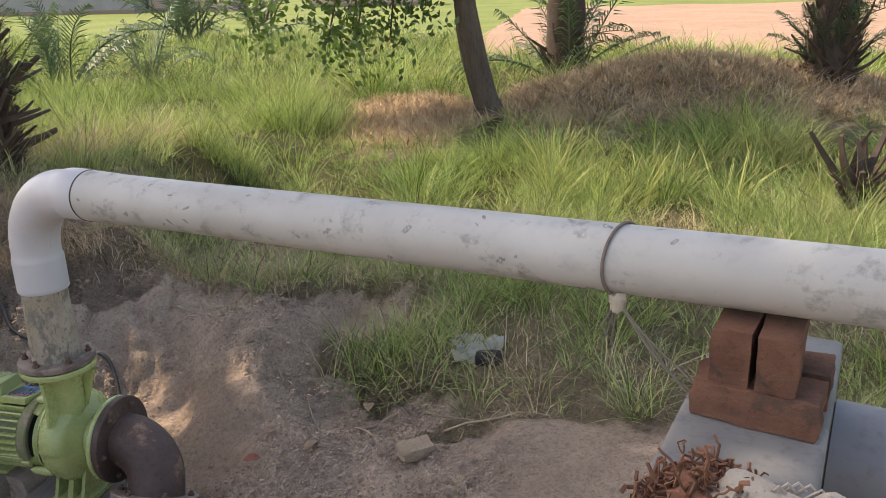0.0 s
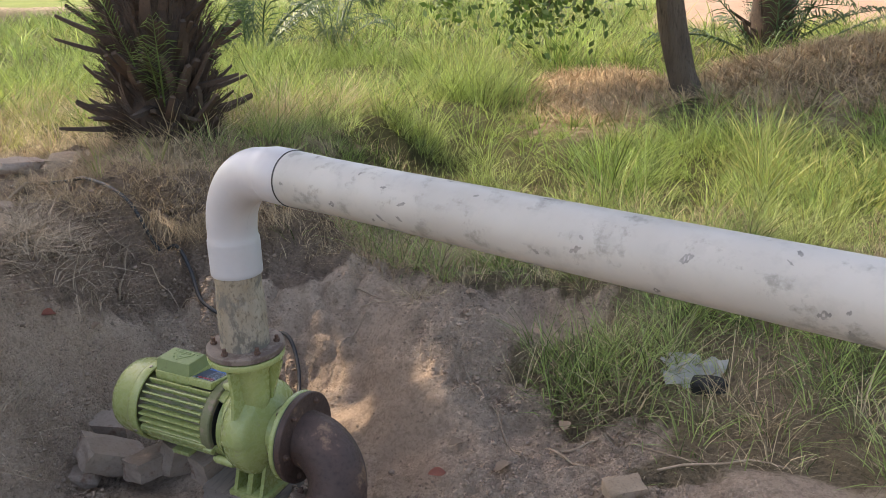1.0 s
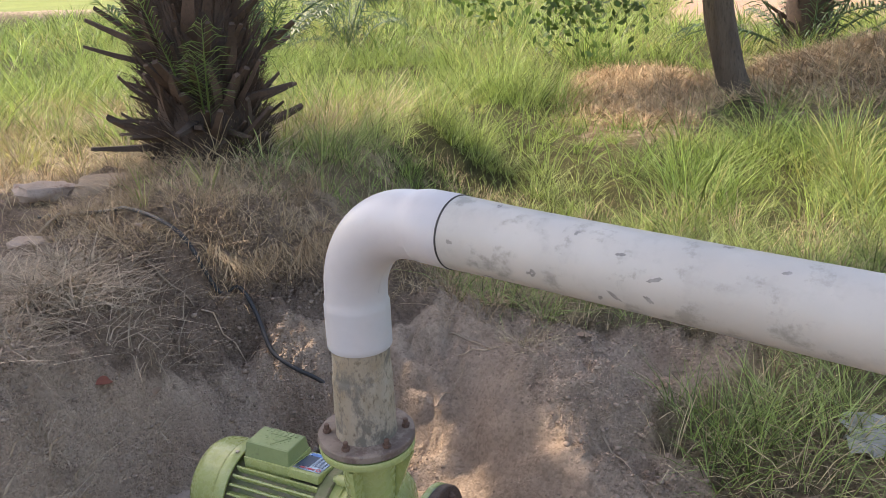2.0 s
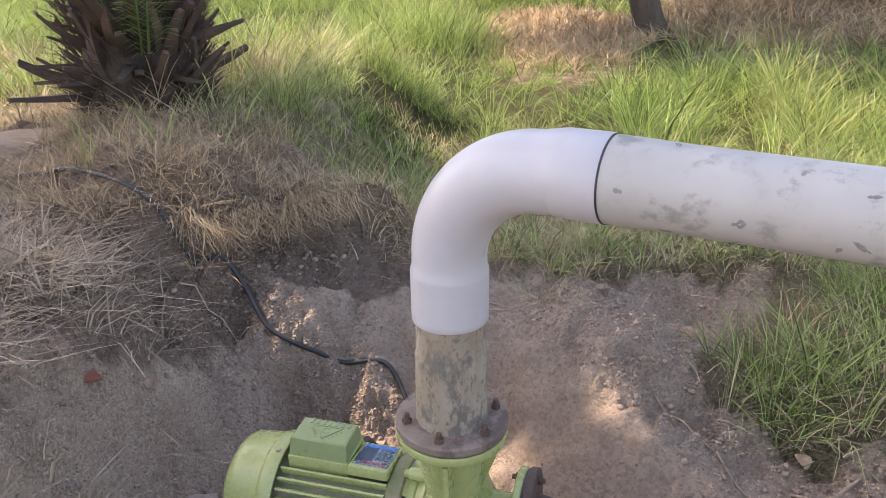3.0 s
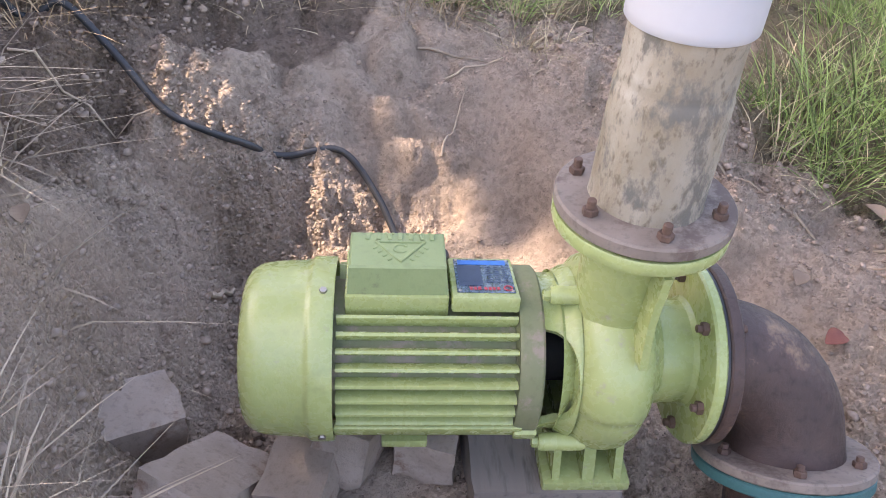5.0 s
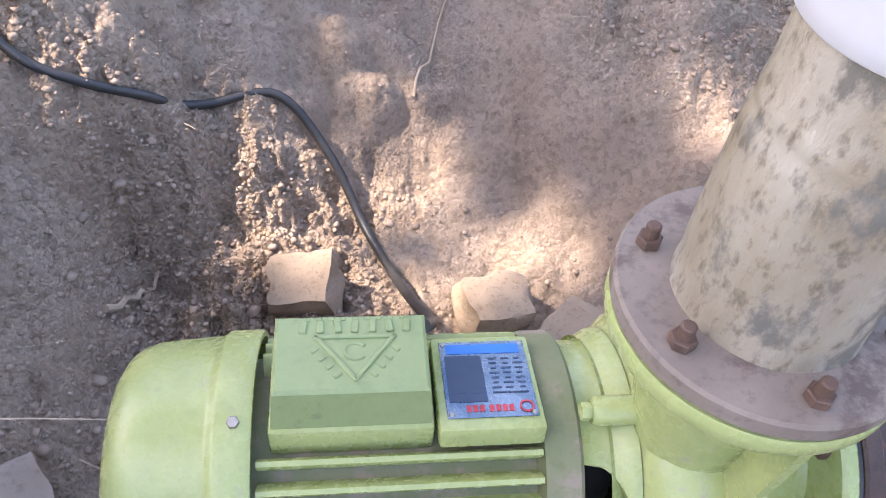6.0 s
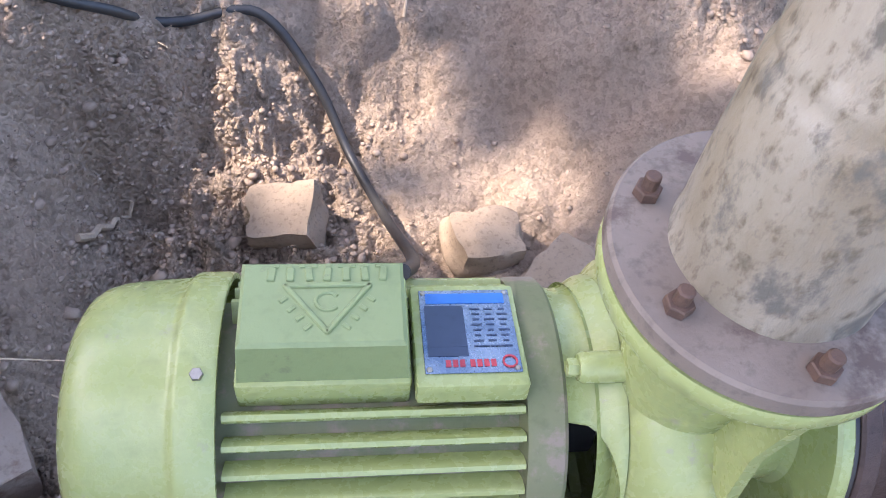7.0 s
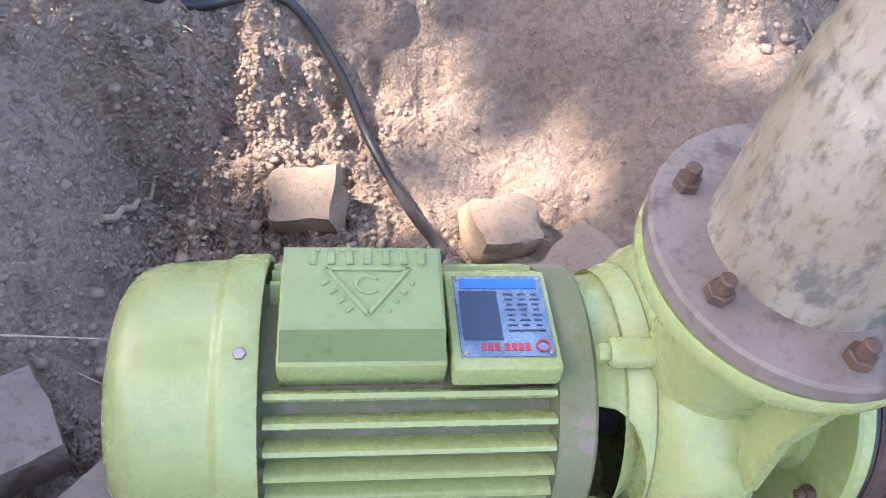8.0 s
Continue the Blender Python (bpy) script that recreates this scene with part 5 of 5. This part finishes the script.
stubby_palm("date_palm", "dark date palm trunk bristling with cut frond stubs on the bank", -1.64, 1.98, 0.21, 3.4, 260, 0.27, 3, 11)
stubby_palm("palm_stump", "small dark palm stump with stubs in the grass", 3.95, 3.35, 0.07, 0.30, 30, 0.34, 5, 0)
stubby_palm("date_palm", "old palm trunk with grey stubs beside the hay heap", 5.45, 8.2, 0.24, 3.0, 110, 0.34, 9, 4)
stubby_palm("date_palm", "leafy palm trunk behind the straw patch", 2.35, 11.2, 0.30, 3.0, 60, 0.3, 10, 0)
palm_bush("palm_bush", "grey-green palm fronds round the old trunk", 5.45, 8.2, 1.3, 14, 61, 1.0)
palm_bush("palm_bush", "dark green palm fronds round the trunk behind the straw", 2.35, 11.2, 1.9, 20, 62, 1.1)
palm_bush("palm_bush", "wild young date palm in the grass", -5.9, 10.3, 2.0, 16, 63, 1.2)
palm_bush("palm_bush", "wild young date palm with feathery fronds", -4.9, 11.6, 1.6, 12, 64, 1.0)
palm_bush("palm_bush", "large green palm bush at the meadow's edge", -8.4, 22.0, 3.0, 22, 65, 1.2)
palm_bush("palm_bush", "green palm bush at the meadow's edge", -6.3, 22.5, 2.4, 16, 66, 1.0)


def leaves(name, pts, size, material, parent, label, seed):
    rng = np.random.default_rng(seed)
    n = len(pts)
    u = rng.normal(size=(n, 3))
    u /= np.linalg.norm(u, axis=1)[:, None]
    v = np.cross(u, rng.normal(size=(n, 3)))
    v /= np.linalg.norm(v, axis=1)[:, None]
    L = size * rng.uniform(0.7, 1.35, n)[:, None]
    p = np.asarray(pts)
    co = np.stack([p - u * L / 2, p + v * L * 0.27 - u * L * 0.05, p + u * L / 2, p - v * L * 0.27 - u * L * 0.05], 1)
    raw_mesh(name, co.reshape(-1, 3), np.arange(n * 4).reshape(n, 4), np.arange(n) * 4, material, label, "leaves", parent, False)


def build_tree():
    bx, by = 1.25, 7.55
    tree = thing("tree", "leaning tree with rough bark and hanging leafy branches", "tree", pose(bx, by, height(bx, by) - 0.05))
    trunk = [Vector((-0.58 * t - 0.06 * math.sin(5 * t), 0.1 * t, 2.9 * t)) for t in np.linspace(0, 1, 12)]
    part("trunk", Shape().tube(trunk, [0.155 - 0.05 * k / 11 + (0.04 if k == 0 else 0) for k in range(12)], 28, None, 1.0, 0.22), M_BARK, tree, "rough grey-brown trunk", angle=80)
    rng = random.Random(2)
    top = trunk[-1]
    hang = []
    for k, (dx, dy, z) in enumerate(((-2.6, -0.6, 1.15), (-1.95, -0.2, 0.95), (-1.55, -0.5, 0.95), (-1.25, 0.2, 1.0), (-0.75, -0.3, 1.35), (-2.2, 0.4, 1.4), (-1.8, 0.6, 1.1), (1.2, 0.4, 2.2), (0.6, -1.0, 2.3), (-3.3, 0.3, 1.6))):
        end = Vector((dx, dy, z))
        pts = [top.lerp(end, t) + Vector((0, 0, 1.3 * math.sin(math.pi * t) ** 1.0 * 0.9)) for t in np.linspace(0, 1, 14)]
        part("limb", Shape().tube(pts, [0.055 * (1 - 0.9 * t) + 0.004 for t in np.linspace(0, 1, 14)], 8), M_BARK, tree, angle=80)
        for p in pts[7:]:
            for _ in range(95):
                hang.append((p.x + rng.gauss(0, 0.17), p.y + rng.gauss(0, 0.17), p.z + rng.gauss(-0.02, 0.20)))
    leaves("leaf_sprays", hang, 0.095, M_LEAF, tree, "small hanging green leaves", 5)
    g = np.random.default_rng(6)
    n = 11000
    c = g.normal(size=(n, 3))
    c = c / np.linalg.norm(c, axis=1)[:, None] * g.random((n, 1)) ** 0.4
    cr = np.array([-0.7, 0.7, 4.3]) + c * np.array([3.5, 3.2, 1.4])
    cr = cr[(fuzz(cr[:, 0] * 1.6 + 40, cr[:, 1] * 1.6 + cr[:, 2]) > -0.12)]
    leaves("crown", cr, 0.20, M_LEAF, tree, "green leafy crown", 7)


build_tree()


def build_shade_tree():
    """The tree whose crown throws dappled shade over the pit."""
    tx, ty = -6.2, 1.2
    tree = thing("shade_tree", "tall shade tree with a broad leafy crown", "tree", pose(tx, ty, height(tx, ty) - 0.05))
    part("trunk", Shape().tube([(0.25 * t, 0.1 * t, 6.6 * t) for t in np.linspace(0, 1, 10)], [0.27 - 0.012 * k for k in range(10)], 18), M_BARK, tree, angle=80)
    for k in range(7):
        a = -0.9 + 0.42 * k
        end = Vector((3.2 * math.cos(a) + 0.8, 3.4 * math.sin(a) + 0.5, 7.2 + 0.12 * k))
        pts = [Vector((0.25, 0.1, 6.2)).lerp(end, t) + Vector((0, 0, 0.5 * math.sin(math.pi * t))) for t in np.linspace(0, 1, 9)]
        part("limb", Shape().tube(pts, [0.11 * (1 - 0.85 * t) + 0.01 for t in np.linspace(0, 1, 9)], 8), M_BARK, tree, angle=80)
    g = np.random.default_rng(9)
    n = 63000
    fall = np.array([SUN.x / SUN.z, SUN.y / SUN.z])
    z = g.uniform(6.9, 8.3, n)
    gx, gy = g.uniform(-3.4, 4.6, n), g.uniform(-4.2, 3.5, n)       # where the leaf's shadow meets the ground
    edge = 2.75 + 0.9 * fuzz(gx * 0.9 + 20, gx * 0 + 3) + 0.5 * fuzz(gx * 3, gy * 3)
    keep = (gy < edge) & (((gx - 0.7) / 3.6) ** 2 + ((gy - 0.0) / 2.8) ** 2 < 1 + 0.5 * fuzz(gx * 2, gy * 2 + 9))
    for cx, cy, cz, r in ((-0.44, 0.76, -0.07, 0.085), (-0.03, 0.78, -0.11, 0.05), (0.42, 0.62, 0.05, 0.05), (0.14, 0.58, -0.16, 0.045), (-0.01, 0.50, -0.12, 0.075), (-0.31, 0.57, -0.11, 0.06),
                          (-0.25, 0.71, -0.15, 0.05), (0.30, 0.69, -0.03, 0.035), (0.66, 0.40, -0.05, 0.075), (-0.02, -0.09, 0.22, 0.085), (-0.12, 0.02, 0.22, 0.05)):
        hx, hy = cx - fall[0] * cz, cy - fall[1] * cz
        keep &= np.hypot(gx - hx, gy - hy) > (r + 0.05) * (1 + 0.8 * fuzz(gx * 9, gy * 9))
    gx, gy, z = gx[keep], gy[keep], z[keep]
    pts = np.stack([gx + fall[0] * z - tx, gy + fall[1] * z - ty, z - height(tx, ty) + 0.05], 1)
    leaves("crown", pts, 0.15, M_LEAF, tree, "broad leafy crown with gaps", 10)


build_shade_tree()


# ---- far buildings ----
def build_house(name, label, x, y, w_, h, material, turn=0):
    b = thing(name, label, "building", pose(x, y, -0.05, 0, 0, turn))
    part("wall", Shape().box(w_, 5.0, h, pose(0, 2.5, h / 2), 0.03, 1), material, b)
    part("roof", Shape().box(w_ + 0.3, 5.3, 0.18, pose(0, 2.5, h + 0.09), 0.03, 1), M_CEMENT, b)
    part("plinth", Shape().box(w_ + 0.1, 0.12, 0.35, pose(0, -0.06, 0.175), 0.02, 1), M_PALE, b)
    return b


build_house("farm_building", "long low grey rendered building across the meadow", -38.5, 60, 21, 3.2, M_WALL_G)
build_house("farm_building", "pink rendered farm building across the meadow", -24.5, 62, 6.5, 3.4, M_WALL_P)
build_house("farm_building", "pale pink low building far across the meadow", -11.0, 66, 9.0, 3.0, M_WALL_P)
